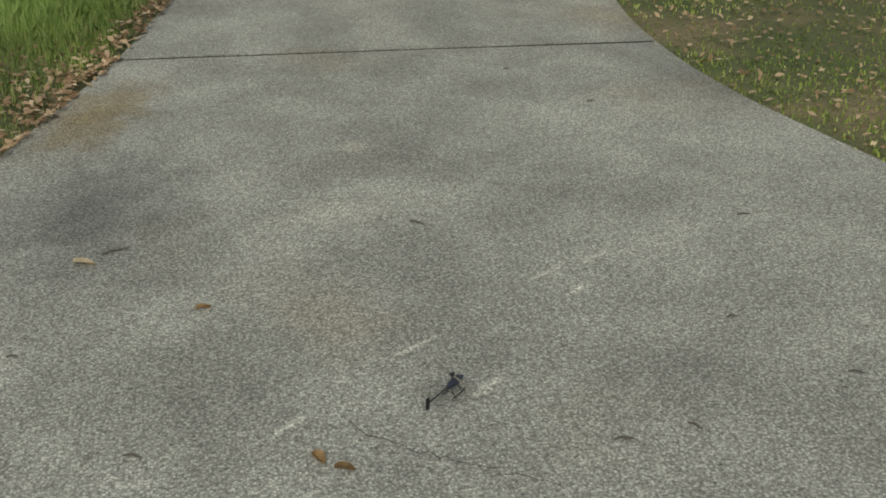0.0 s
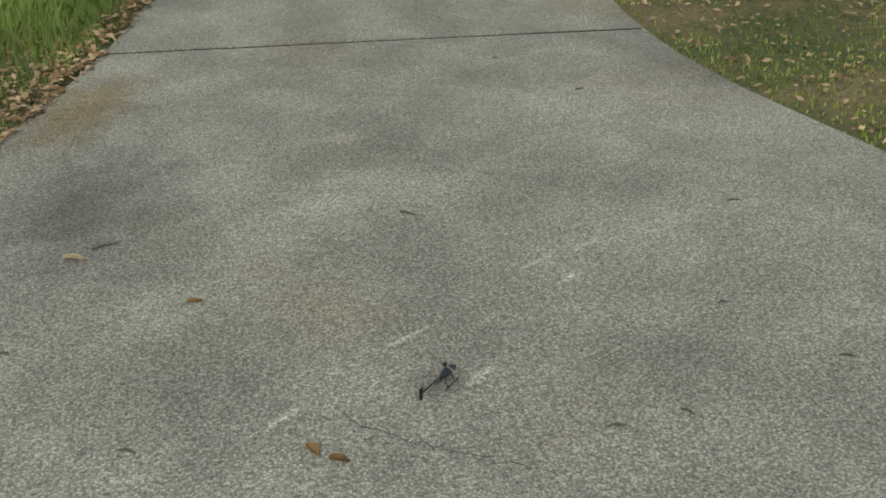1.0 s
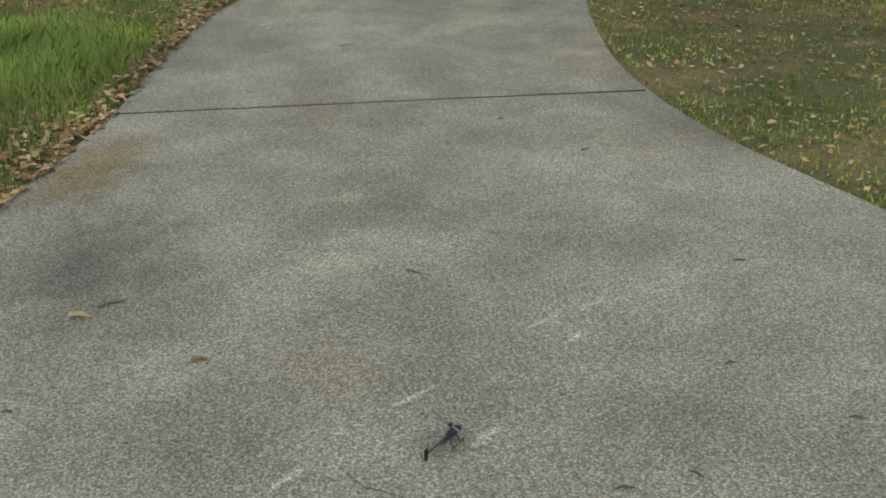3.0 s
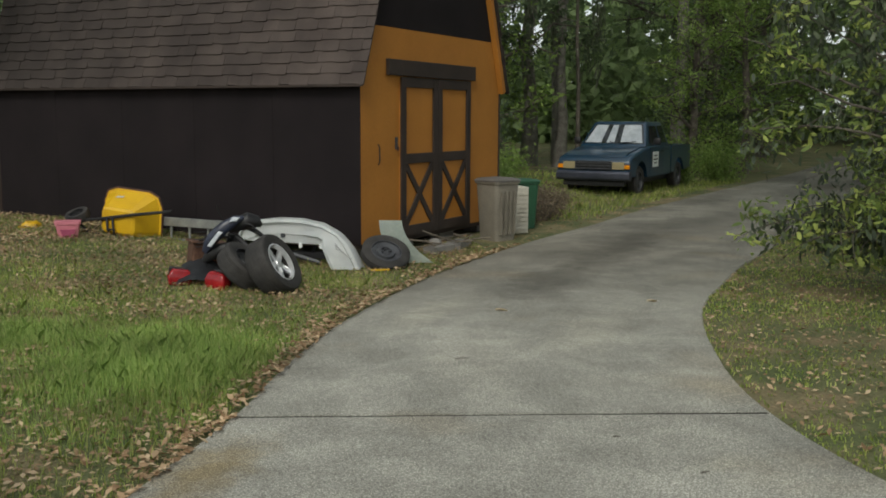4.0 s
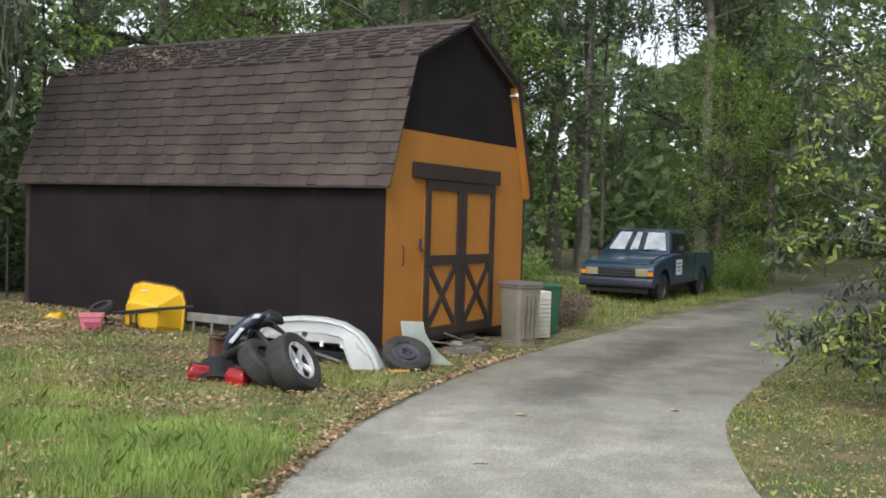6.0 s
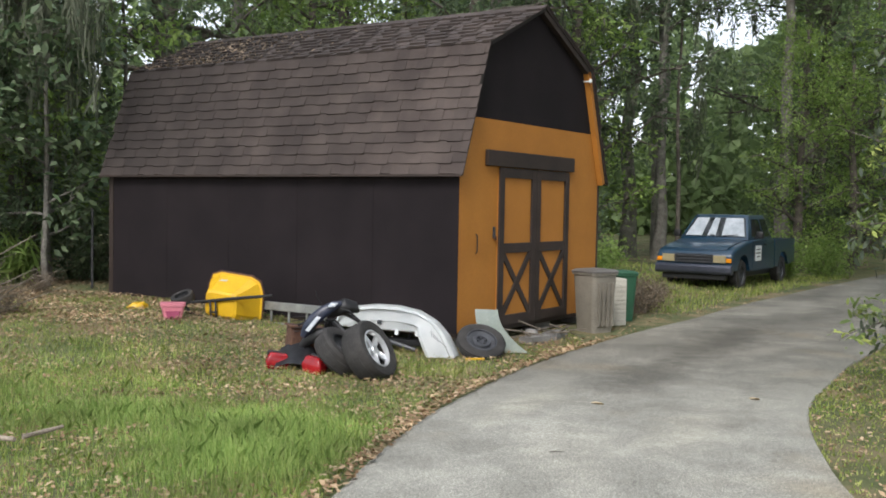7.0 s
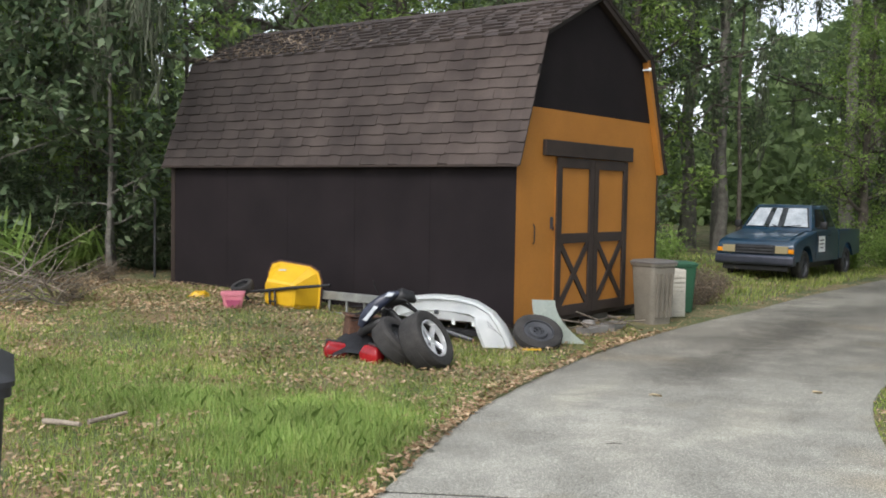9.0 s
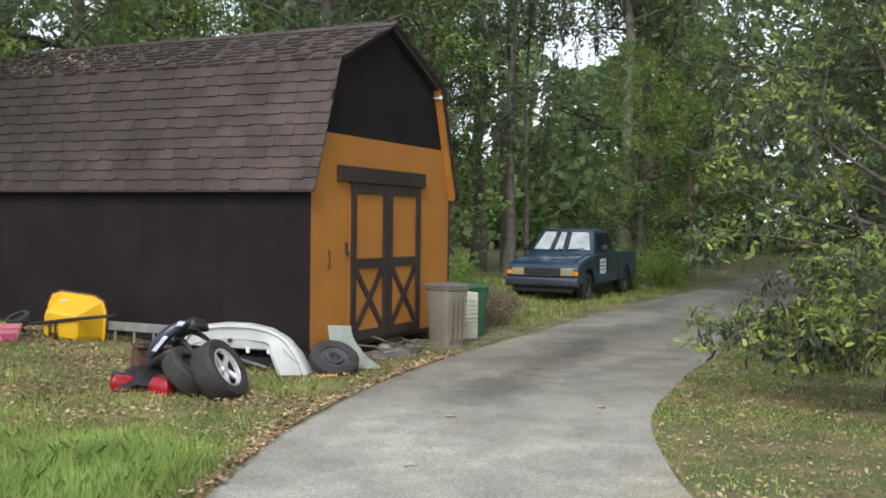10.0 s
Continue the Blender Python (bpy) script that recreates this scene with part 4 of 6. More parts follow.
part("tray", tray_b, M_YELLOW, wb, "yellow enamel tray seen from below")
rim_ring = sect(0.138, 0.418, -0.028, 0.683, 0.18)
part("rim", tube(bmesh.new(), rim_ring + [rim_ring[0]], 0.013, 8), M_RUST, wb, "dark worn rim", smooth=True)
part("tray_patch", lathe(bmesh.new(), [(0.0, 0.0), (0.04, 0.0), (0.04, 0.006), (0.0, 0.007)], 14, axis_matrix((-0.10, -0.255, 0.30), (-0.75, -0.66, 0.0))), M_RUST, wb, "rusty worn patch")
part("sticker", boxed(-0.018, 0.018, -0.07, 0.07, 0.0, 0.003, m=Matrix.Translation((-0.035, 0.06, 0.600)) @ Matrix.Rotation(radians(-28), 4, "Y")), M_OFFWHITE, wb, "pale worn sticker")
for y_ in (0.02, 0.10):
    part("leg_strut", tube(bmesh.new(), [(-0.25, y_, 0.36), (-0.27, y_ - 0.02, 0.22), (-0.23, y_ - 0.04, 0.02)], 0.014, 8), M_BLACK, wb)
part("cross_brace", boxed(-0.275, -0.255, -0.02, 0.10, 0.20, 0.225, 0.004), M_BLACK, wb)
part("handle", tube(bmesh.new(), [(-0.22, 0.52, 0.30), (-0.245, 0.15, 0.345), (-0.25, -0.25, 0.40), (-0.22, -0.80, 0.46)], [0.018, 0.021, 0.021, 0.019], 8), M_BLACK, wb, "dark handle bar")
part("handle", tube(bmesh.new(), [(-0.20, 0.52, 0.20), (-0.235, 0.15, 0.12), (-0.23, -0.25, 0.06), (-0.20, -0.60, 0.03)], [0.018, 0.021, 0.021, 0.019], 8), M_BLACK, wb, "dark handle bar")
part("wheel_fork", tube(bmesh.new(), [(-0.21, 0.45, 0.30), (-0.21, 0.52, 0.36), (-0.20, 0.57, 0.38)], 0.015, 8), M_BLACK, wb)
part("wheel_fork", tube(bmesh.new(), [(-0.20, 0.45, 0.20), (-0.20, 0.52, 0.26), (-0.20, 0.57, 0.33)], 0.015, 8), M_BLACK, wb)
wheel(wb, axis_matrix((-0.20, 0.56, 0.36), (-0.42, 0.12, 0.90)), 0.15, 0.115, M_BLACK)

pk = thing("plastic_tub", pose(-2.90, 12.15, 0.185, 0, 0, 12), "small pink plastic tub lying on the grass", "tub")
part("body", loft(bmesh.new(), [rounded(0.10, 0.09, 0.0, 0.03), rounded(0.135, 0.10, 0.16, 0.03), rounded(0.145, 0.11, 0.165, 0.03), rounded(0.145, 0.11, 0.20, 0.03), rounded(0.10, 0.08, 0.205, 0.03)]), M_PINK, pk, smooth=True)
part("front_panel", prism(bmesh.new(), [(-0.055, 0.03), (0.055, 0.03), (0.085, 0.11), (-0.085, 0.11)], -0.116, -0.09), M_PINK_IN, pk, "darker magenta front panel")

# ---- aluminium ladder on edge by the wall ----
ld = thing("ladder", Matrix.Translation((-0.95, 11.93, 0.06)) @ Matrix.Rotation(math.atan2(LONG.y, LONG.x), 4, "Z"), "dull aluminium ladder lying on edge beside the wall", "ladder")
for z in (0.02, 0.27):
    part("rail", boxed(0.0, 1.75, -0.03, 0.03, z - 0.05, z + 0.05, 0.006), M_ALU, ld)
for k in range(6):
    part("rung", tube(bmesh.new(), [(0.15 + 0.29 * k, 0, 0.05), (0.15 + 0.29 * k, 0, 0.24)], 0.016, 8), M_ALU, ld)


# ---- heap of car parts ----
t1 = thing("car_wheel", Matrix.Identity(4), "worn car tyre on a five-spoke alloy rim leaning on a heap", "car wheel", "loose wheels")
wheel(t1, axis_matrix((-0.43, 9.42, 0.222), (0.79, -0.36, 0.50)), 0.295, 0.23, M_CHROME, 5, "tyre", 0.045)
t2 = thing("car_wheel", Matrix.Identity(4), "worn car tyre without hubcap lying behind another tyre", "car wheel", "loose wheels")
wheel(t2, axis_matrix((-0.70, 9.62, 0.185), (0.62, -0.22, 0.74)), 0.275, 0.20, M_BLACK, 0, "tyre")
t3 = thing("spare_wheel", Matrix.Identity(4), "black steel spare wheel leaning against a pale panel", "car wheel", "loose wheels")
wheel(t3, axis_matrix((0.70, 10.86, 0.13), (0.16, -0.58, 0.85)), 0.265, 0.12, M_STEEL, 0, "tyre", 0.02)

for (x, y, yaw), lab in (((-1.34, 9.80, 14), "red plastic tail lamp lying in the grass"), ((-0.96, 9.58, -32), "red plastic tail lamp leaning beside a tyre")):
    tl = thing("tail_lamp", pose(x, y, 0.02, 0, 8, yaw), lab, "tail lamp", "loose tail lamps")
    part("lens", loft(bmesh.new(), [rounded(0.10, 0.055, -0.02, 0.02), rounded(0.115, 0.065, 0.05, 0.02), rounded(0.09, 0.055, 0.11, 0.02), rounded(0.08, 0.03, 0.13, 0.015)]), M_RED, tl, smooth=True)
    part("housing", boxed(-0.10, 0.10, 0.05, 0.10, 0.0, 0.14, 0.015), M_BLACK, tl)
ms = thing("mudflap", pose(-1.12, 9.85, 0.03, 12, 6, 8) @ Matrix.Diagonal((1, 1, 0.7, 1)), "grey plastic wheel liner draped over the heap", "car part")
lin = bmesh.new()
loft(lin, [[(-0.25 + 0.5 * k / 8, -0.16 + 0.03 * math.sin(k), 0.10 * math.sin(math.pi * k / 8)) for k in range(9)], [(-0.22 + 0.46 * k / 8, 0.02, 0.06 + 0.13 * math.sin(math.pi * k / 8)) for k in range(9)], [(-0.2 + 0.42 * k / 8, 0.2, 0.08 + 0.16 * math.sin(math.pi * k / 8 + 0.2)) for k in range(9)]], closed_ring=False)
bmesh.ops.solidify(lin, geom=list(lin.faces), thickness=0.012)
part("liner", lin, M_STEEL, ms, smooth=True)
rb = thing("rusty_box", pose(-1.13, 10.12, 0.12, 0, 6, 20), "rusty brown metal box in the heap of parts", "car part")
part("body", boxed(-0.16, 0.16, -0.12, 0.12, -0.1, 0.24, 0.02), M_RUST, rb)
part("rim", boxed(-0.18, 0.18, -0.14, 0.14, 0.242, 0.262, 0.006), M_RUST, rb)

sc = thing("scooter_front", pose(-0.86, 10.0, 0.0, 0, 0, 0), "scrapped scooter front with dark blue and silver fairing", "scooter part")
def plate(name, pts, t, mat, label=""):
    """An angular moulded plate: an outline with a raised rim, t thick."""
    c = sum((Vector(p) for p in pts), Vector()) / len(pts)
    front = [Vector(p) for p in pts]
    nrm_ = (front[1] - front[0]).cross(front[2] - front[0]).normalized() * t
    inner = [c + (p - c) * 0.72 + nrm_ * 0.9 for p in front]
    b_ = loft(bmesh.new(), [[p - nrm_ * 0.5 for p in front], [p + nrm_ * 0.4 for p in front], inner])
    bmesh.ops.recalc_face_normals(b_, faces=b_.faces)
    return part(name, b_, mat, sc, label)


def pod(name, line, radii, flat, mat, label=""):
    """A moulded shell drawn along a line, with oval rings."""
    line = [Vector(p) for p in line]
    rings = []
    for i, (p, r) in enumerate(zip(line, radii)):
        d = (line[min(i + 1, len(line) - 1)] - line[max(i - 1, 0)]).normalized()
        u = d.cross(Vector((0, -1, 0.2))).normalized()
        w = d.cross(u)
        rings.append([p + r * (math.cos(a) * u + flat * math.sin(a) * w) for a in [2 * math.pi * k / 12 for k in range(12)]])
    b_ = loft(bmesh.new(), rings)
    bmesh.ops.recalc_face_normals(b_, faces=b_.faces)
    return part(name, b_, mat, sc, label, smooth=True)


pod("fairing", [(-0.24, -0.12, 0.30), (-0.20, -0.14, 0.38), (-0.13, -0.15, 0.47), (-0.04, -0.15, 0.55), (0.06, -0.13, 0.61), (0.13, -0.10, 0.63)], [0.03, 0.055, 0.062, 0.058, 0.045, 0.02], 0.6, M_NAVY, "dark blue fairing")
pod("tail_cowl", [(0.0, -0.04, 0.50), (0.08, -0.05, 0.56), (0.17, -0.06, 0.60), (0.25, -0.04, 0.585), (0.29, -0.02, 0.54)], [0.03, 0.07, 0.08, 0.06, 0.02], 0.8, M_BLACK)
pod("knee_shield", [(-0.26, -0.06, 0.20), (-0.20, -0.10, 0.27), (-0.08, -0.12, 0.33), (0.03, -0.14, 0.36)], [0.03, 0.06, 0.06, 0.03], 0.6, M_BLACK)
plate("side_panel", [(-0.21, -0.20, 0.37), (-0.17, -0.21, 0.36), (-0.06, -0.20, 0.50), (-0.10, -0.19, 0.51)], 0.010, M_SILVER)
plate("headlamp", [(0.0, -0.19, 0.595), (0.07, -0.18, 0.60), (0.10, -0.16, 0.635), (0.03, -0.16, 0.64)], 0.012, M_SILVER, "silver headlamp")
for k_ in range(5):
    part("basket_wire", tube(bmesh.new(), [(-0.36, -0.02, 0.34 + 0.035 * k_), (-0.30, -0.06, 0.345 + 0.035 * k_), (-0.22, -0.06, 0.35 + 0.035 * k_)], 0.004, 5), M_BLACK, sc)
BARS_FIRM = (([(0.06, -0.05, 0.44), (0.16, -0.16, 0.36), (0.32, -0.24, 0.27), (0.44, -0.22, 0.24)], 0.026), ([(0.05, 0.05, 0.55), (0.2, 0.0, 0.50), (0.36, -0.08, 0.42), (0.44, -0.1, 0.34)], 0.018), ([(-0.1, 0.05, 0.0), (-0.05, 0.02, 0.2), (0.0, 0.0, 0.46)], 0.035), ([(0.2, 0.05, 0.0), (0.1, 0.02, 0.2), (0.03, 0.0, 0.46)], 0.03))
BARS_LOOSE = (([(-0.08, 0.04, 0.6), (-0.12, 0.02, 0.68), (-0.13, 0.0, 0.74)], 0.006), ([(-0.24, -0.05, 0.44), (-0.2, -0.08, 0.30), (-0.26, -0.05, 0.12)], 0.012), ([(-0.30, -0.02, 0.40), (-0.16, -0.06, 0.46), (0.0, -0.1, 0.44)], 0.012), ([(0.0, -0.2, 0.28), (0.16, -0.24, 0.24), (0.30, -0.2, 0.26)], 0.02), ([(0.1, -0.1, 0.58), (0.2, -0.12, 0.56), (0.3, -0.1, 0.47), (0.34, -0.12, 0.36)], 0.010))
for pts, r in BARS_FIRM + BARS_LOOSE:
    part("bar", tube(bmesh.new(), pts, r, 8), M_BLACK, sc, smooth=True)
part("engine_block", boxed(-0.05, 0.24, -0.08, 0.18, 0.10, 0.32, 0.03), M_RUST, sc)

# white car bumper cover standing in an arch
bc = thing("bumper_cover", pose(0, 0, 0), "scuffed white car bumper cover arched over the grass", "car part")
SPINE = [(-0.92, 11.42, 0.27, 0.20), (-0.84, 11.36, 0.395, 0.24), (-0.68, 11.27, 0.455, 0.27), (-0.45, 11.14, 0.49, 0.28), (-0.20, 11.00, 0.49, 0.28), (0.02, 10.88, 0.45, 0.28), (0.18, 10.79, 0.365, 0.28), (0.29, 10.72, 0.24, 0.28), (0.36, 10.67, 0.11, 0.28), (0.41, 10.64, 0.0, 0.28)]
secs = []
for i, (x, y, z, w) in enumerate(SPINE):
    f = i / (len(SPINE) - 1)
    down = step(np.array((f - 0.45) / 0.4))
    drop = Vector((-0.30 * float(down), -0.05 * float(down), -0.18 * (1 - float(down)) - 0.0))
    p = Vector((x, y, z))
    back = Vector((0.10, 0.28, 0.0)) * (0.8 if i else 0.6)
    secs.append([p + back + Vector((0, 0, -0.04)), p + back * 0.4 + Vector((0, 0, 0.012)), p, p + drop * 0.12 + Vector((0, -0.012, -0.01)), p + drop * 0.16 + Vector((0, 0.02, -0.012)), p + drop * 0.5 + Vector((0, 0.03, 0)), p + drop * 0.9 + Vector((0, 0.02, 0)), p + drop + Vector((0, 0.06, 0))])
cov = loft(bmesh.new(), secs, closed_ring=False)
bmesh.ops.solidify(cov, geom=list(cov.faces), thickness=0.008)
part("shell", cov, M_WHITE, bc, smooth=True)
lip = []
for x, y, z, w in SPINE[:8]:
    top = Vector((x + 0.02, y + 0.035, z - 0.045))
    low = max(0.0, min(0.235, z - 0.06))
    lip.append([top + Vector((0, 0.012, 0)), top, Vector((top.x - 0.01, top.y - 0.012, top.z - (top.z - low) * 0.35)), Vector((top.x - 0.02, top.y - 0.004, top.z - (top.z - low) * 0.42)), Vector((top.x - 0.03, top.y + 0.002, low)), Vector((top.x - 0.03, top.y + 0.03, low - 0.01))])
panel_b = loft(bmesh.new(), lip, closed_ring=False)
bmesh.ops.solidify(panel_b, geom=list(panel_b.faces), thickness=0.006)
part("inner_panel", panel_b, M_WHITE, bc, "white ribbed inner face", smooth=True)
part("clip_hole", boxed(-0.022, 0.022, -0.02, 0.02, -0.022, 0.022, 0.004, m=Matrix.Translation((-0.40, 11.13, 0.31)) @ Matrix.Rotation(radians(-27), 4, "Z")), M_STEEL, bc, "dark square clip hole")
for x, y, z, w in SPINE[2:6]:
    part("bracket", boxed(-0.02, 0.02, -0.01, 0.01, -0.04, 0.015, 0.004, m=Matrix.Translation((x - 0.01, y + 0.035, 0.225)) @ Matrix.Rotation(radians(-27), 4, "Z")), M_WHITE, bc)
for k_ in range(9):
    u_ = 0.09 + 0.025 * k_
    part("scrape", tube(bmesh.new(), [(0.16 + 0.018 * k_, 10.72 - 0.012 * k_, 0.30 - 0.012 * k_ - u_ * 0.3), (0.17 + 0.02 * k_, 10.71 - 0.012 * k_, 0.20 - 0.01 * k_)], 0.0018, 5), M_STEEL, bc, "dark scrape")

jk = thing("engine_bracket", pose(-0.18, 11.25, 0.0, 0, 0, -25), "dark metal engine bracket lying under the bumper cover", "car part")
part("frame", boxed(-0.40, 0.34, -0.06, 0.06, 0.05, 0.12, 0.012), M_BLACK, jk)
part("arm", tube(bmesh.new(), [(-0.3, -0.1, 0.0), (-0.05, -0.16, 0.10), (0.25, -0.12, 0.02)], 0.025, 8), M_STEEL, jk)
part("arm", tube(bmesh.new(), [(0.1, 0.0, 0.10), (0.16, -0.02, 0.22), (0.05, 0.0, 0.24)], 0.02, 8), M_BLACK, jk)

# bent pale panel behind the spare wheel
pp = thing("body_panel", pose(0.84, 11.10, 0.0, 0, 0, 0), "bent pale green sheet panel leaning by the wheel", "panel")
sheet = loft(bmesh.new(), [[(-0.19 + 0.25 * f + 0.30 * f * (1 - k / 8) * 0 + 0.34 * (1 - k / 8) ** 2 * (0.5 + 0.5 * f), 0.12 * (k / 8) - 0.05 * f, 0.46 * (k / 8) * (1 - 0.16 * f * 0) + 0.0) for k in range(9)] for f in (0, 0.33, 0.66, 1.0)], closed_ring=False)
bmesh.ops.solidify(sheet, geom=list(sheet.faces), thickness=0.006)
part("sheet", sheet, M_MINT, pp, smooth=True)

# rubble and blocks before the shed's door
for x, y, yaw, lab in ((1.42, 12.05, 50, "weathered cinder block step below the shed door"), (1.72, 12.50, 62, "weathered cinder block step below the shed door")):
    cb = thing("cinder_block", pose(x, y, -0.03, 0, 0, yaw), lab, "block", "blocks below the door")
    part("body", boxed(-0.2, 0.2, -0.1, 0.1, 0.0, 0.10, 0.008), M_BLOCK, cb)
st = thing("stone", pose(1.38, 12.12, 0.06), "pale rounded stone on a cinder block", "stone")
part("body", lathe(bmesh.new(), [(0.0, 0.0), (0.07, 0.01), (0.085, 0.04), (0.06, 0.075), (0.0, 0.085)], 12), M_BLOCK, st, smooth=True)
for i, (x, y, l_, a) in enumerate(((1.15, 11.75, 0.6, 40), (1.6, 12.2, 0.7, 65), (1.85, 12.55, 0.5, 30), (1.3, 11.95, 0.4, 100), (1.7, 12.3, 0.45, 130), (1.5, 12.3, 0.6, 20), (1.9, 12.7, 0.6, 75), (1.25, 12.0, 0.55, 10), (1.8, 12.4, 0.5, 95), (1.65, 12.45, 0.7, 48), (1.95, 12.6, 0.4, 150))):
    tw = thing("dead_stick", pose(x, y, 0.10 if i % 2 else 0.06, 0, 12 * (i % 3), a), "thin dead grey stick below the shed door", "stick", "sticks below the door")
    part("wood", tube(bmesh.new(), [(-l_ / 2, 0, 0), (0, 0.03, 0.02), (l_ / 2, 0, 0.03)], [0.012, 0.010, 0.005], 6), M_BRUSH, tw)
yt = thing("yellow_strap", pose(0.62, 10.52, 0.0, 0, 0, 5), "short yellow plastic strap in the grass", "strap")
part("strip", boxed(-0.10, 0.10, -0.008, 0.008, 0.0, 0.018, 0.003), M_YELLOW, yt)
yl = thing("yellow_rag", pose(-3.55, 13.0, 0.2, 0, 0, 30), "crumpled yellow rag by the shed wall", "rag")
part("cloth", loft(bmesh.new(), [[(0.14 * math.cos(a) * r_ * (1 + 0.25 * math.sin(3 * a)), 0.08 * math.sin(a) * r_, z + 0.015 * math.sin(4 * a)) for a in [2 * math.pi * k / 14 for k in range(14)]] for r_, z in ((1.0, 0.0), (0.9, 0.05), (0.5, 0.09))]), M_YELLOW, yl, smooth=True)

# sticks on the lawn
for (x0, y0), (x1, y1), r in (((-2.85, 6.63), (-2.54, 6.47), 0.020), ((-2.55, 6.63), (-2.37, 6.86), 0.018)):
    stk = thing("fallen_stick", pose(x0, y0, 0.045), "bleached fallen stick lying on the lawn", "stick", "sticks on the lawn")
    part("wood", tube(bmesh.new(), [(0, 0, 0), ((x1 - x0) * 0.5 + 0.01, (y1 - y0) * 0.5, 0.012), (x1 - x0, y1 - y0, 0.02)], [r, r * 0.9, r * 0.7], 8), M_WOODGREY, stk, smooth=True)

# ---- toy helicopter at rest on the drive ----
heli = thing("toy_helicopter", pose(0.54, 2.145, 0.006, 0, 0, -48) @ Matrix.Scale(0.5, 4), "small black toy helicopter standing on the concrete drive", "toy helicopter")
part("canopy", loft(bmesh.new(), [[(w * math.cos(a), y, 0.066 + h * math.sin(a) - 0.006 * (y > 0.06)) for a in [2 * math.pi * k / 12 for k in range(12)]] for y, w, h in ((0.105, 0.004, 0.004), (0.085, 0.014, 0.014), (0.05, 0.021, 0.024), (0.01, 0.02, 0.026), (-0.03, 0.012, 0.015), (-0.045, 0.006, 0.007))]), M_NAVY, heli, "dark blue canopy", smooth=True)
part("tail_boom", tube(bmesh.new(), [(0, -0.03, 0.066), (0, -0.22, 0.066)], 0.0045, 8), M_BLACK, heli)
part("tail_fin", prism(bmesh.new(), [(-0.0015, 0.03), (0.0015, 0.03), (0.0015, 0.10), (-0.0015, 0.10)], -0.235, -0.205), M_BLACK, heli)
part("tail_rotor", boxed(0.006, 0.008, -0.224, -0.216, 0.03, 0.105, 0.0005), M_BLACK, heli)
part("mast", tube(bmesh.new(), [(0, 0, 0.08), (0, 0, 0.125)], 0.004, 8), M_STEEL, heli)
part("rotor_head", lathe(bmesh.new(), [(0.0, 0.118), (0.014, 0.118), (0.014, 0.128), (0.0, 0.13)], 12), M_BLACK, heli)
for s in (-1, 1):
    part("rotor_blade", boxed(-0.006, 0.006, 0.014 if s > 0 else -0.17, 0.17 if s > 0 else -0.014, 0.1215, 0.1235, m=Matrix.Rotation(radians(70), 4, "Z")), M_BIN, heli, "pale translucent-looking rotor blade")
    skid = part("skid", tube(bmesh.new(), [(s * 0.034, 0.075, 0.008), (s * 0.034, 0.06, 0.003), (s * 0.034, -0.05, 0.003)], 0.003, 6), M_BLACK, heli)
    for y in (0.04, -0.02):
        part("strut", tube(bmesh.new(), [(s * 0.008, y, 0.045), (s * 0.034, y, 0.003)], 0.0025, 6), M_BLACK, skid)


# ---- leaves, twigs on the drive ----
def fallen_leaf(x, y, l_, w, yaw, mat, label, name="fallen_leaf", z=0.004):
    f = thing(name, pose(x, y, z, 0, 0, yaw), label, "leaf", "leaves on the drive")
    b = bmesh.new()
    secs_ = []
    for i in range(7):
        t = i / 6
        hw = w / 2 * math.sin(math.pi * min(1, t * 0.92 + 0.06)) ** 0.8
        secs_.append([(-l_ / 2 + l_ * t, -hw, 0.010 * math.sin(3 * t) + 0.006), (-l_ / 2 + l_ * t, 0, 0.002 + 0.004 * math.sin(5 * t)), (-l_ / 2 + l_ * t, hw, 0.012 * math.sin(2 * t + 1) + 0.004)])
    loft(b, secs_, closed_ring=False)
    bmesh.ops.solidify(b, geom=list(b.faces), thickness=0.001)
    part("blade", b, mat, f, smooth=True)


M_TANLEAF = shader("tan_leaf", (0.40, 0.25, 0.10), (0.56, 0.38, 0.19), 30, 200, 0.8, 0.2, fine_amount=0.4)
M_OLIVELEAF = shader("brown_leaf", (0.20, 0.12, 0.05), (0.40, 0.27, 0.12), 30, 200, 0.8, 0.2, fine_amount=0.4)
M_STRAW = shader("straw_leaf", (0.55, 0.45, 0.29), (0.7, 0.6, 0.42), 30, 200, 0.8, 0.2, fine_amount=0.4)
fallen_leaf(0.162, 1.957, 0.055, 0.030, 110, M_TANLEAF, "curled tan dry leaf on the concrete")
fallen_leaf(0.219, 1.903, 0.050, 0.026, -15, M_OLIVELEAF, "folded brown dry leaf on the concrete")
fallen_leaf(-0.464, 3.099, 0.075, 0.032, -20, M_STRAW, "straw-coloured dry leaf on the concrete")
fallen_leaf(-0.092, 2.729, 0.045, 0.018, 15, M_TANLEAF, "small tan dry leaf on the concrete")
fallen_leaf(2.88, 8.49, 0.09, 0.06, 10, M_STRAW, "pale dry leaf on the concrete")
fallen_leaf(1.49, 8.20, 0.10, 0.05, -10, M_STRAW, "pale dry leaf on the concrete")
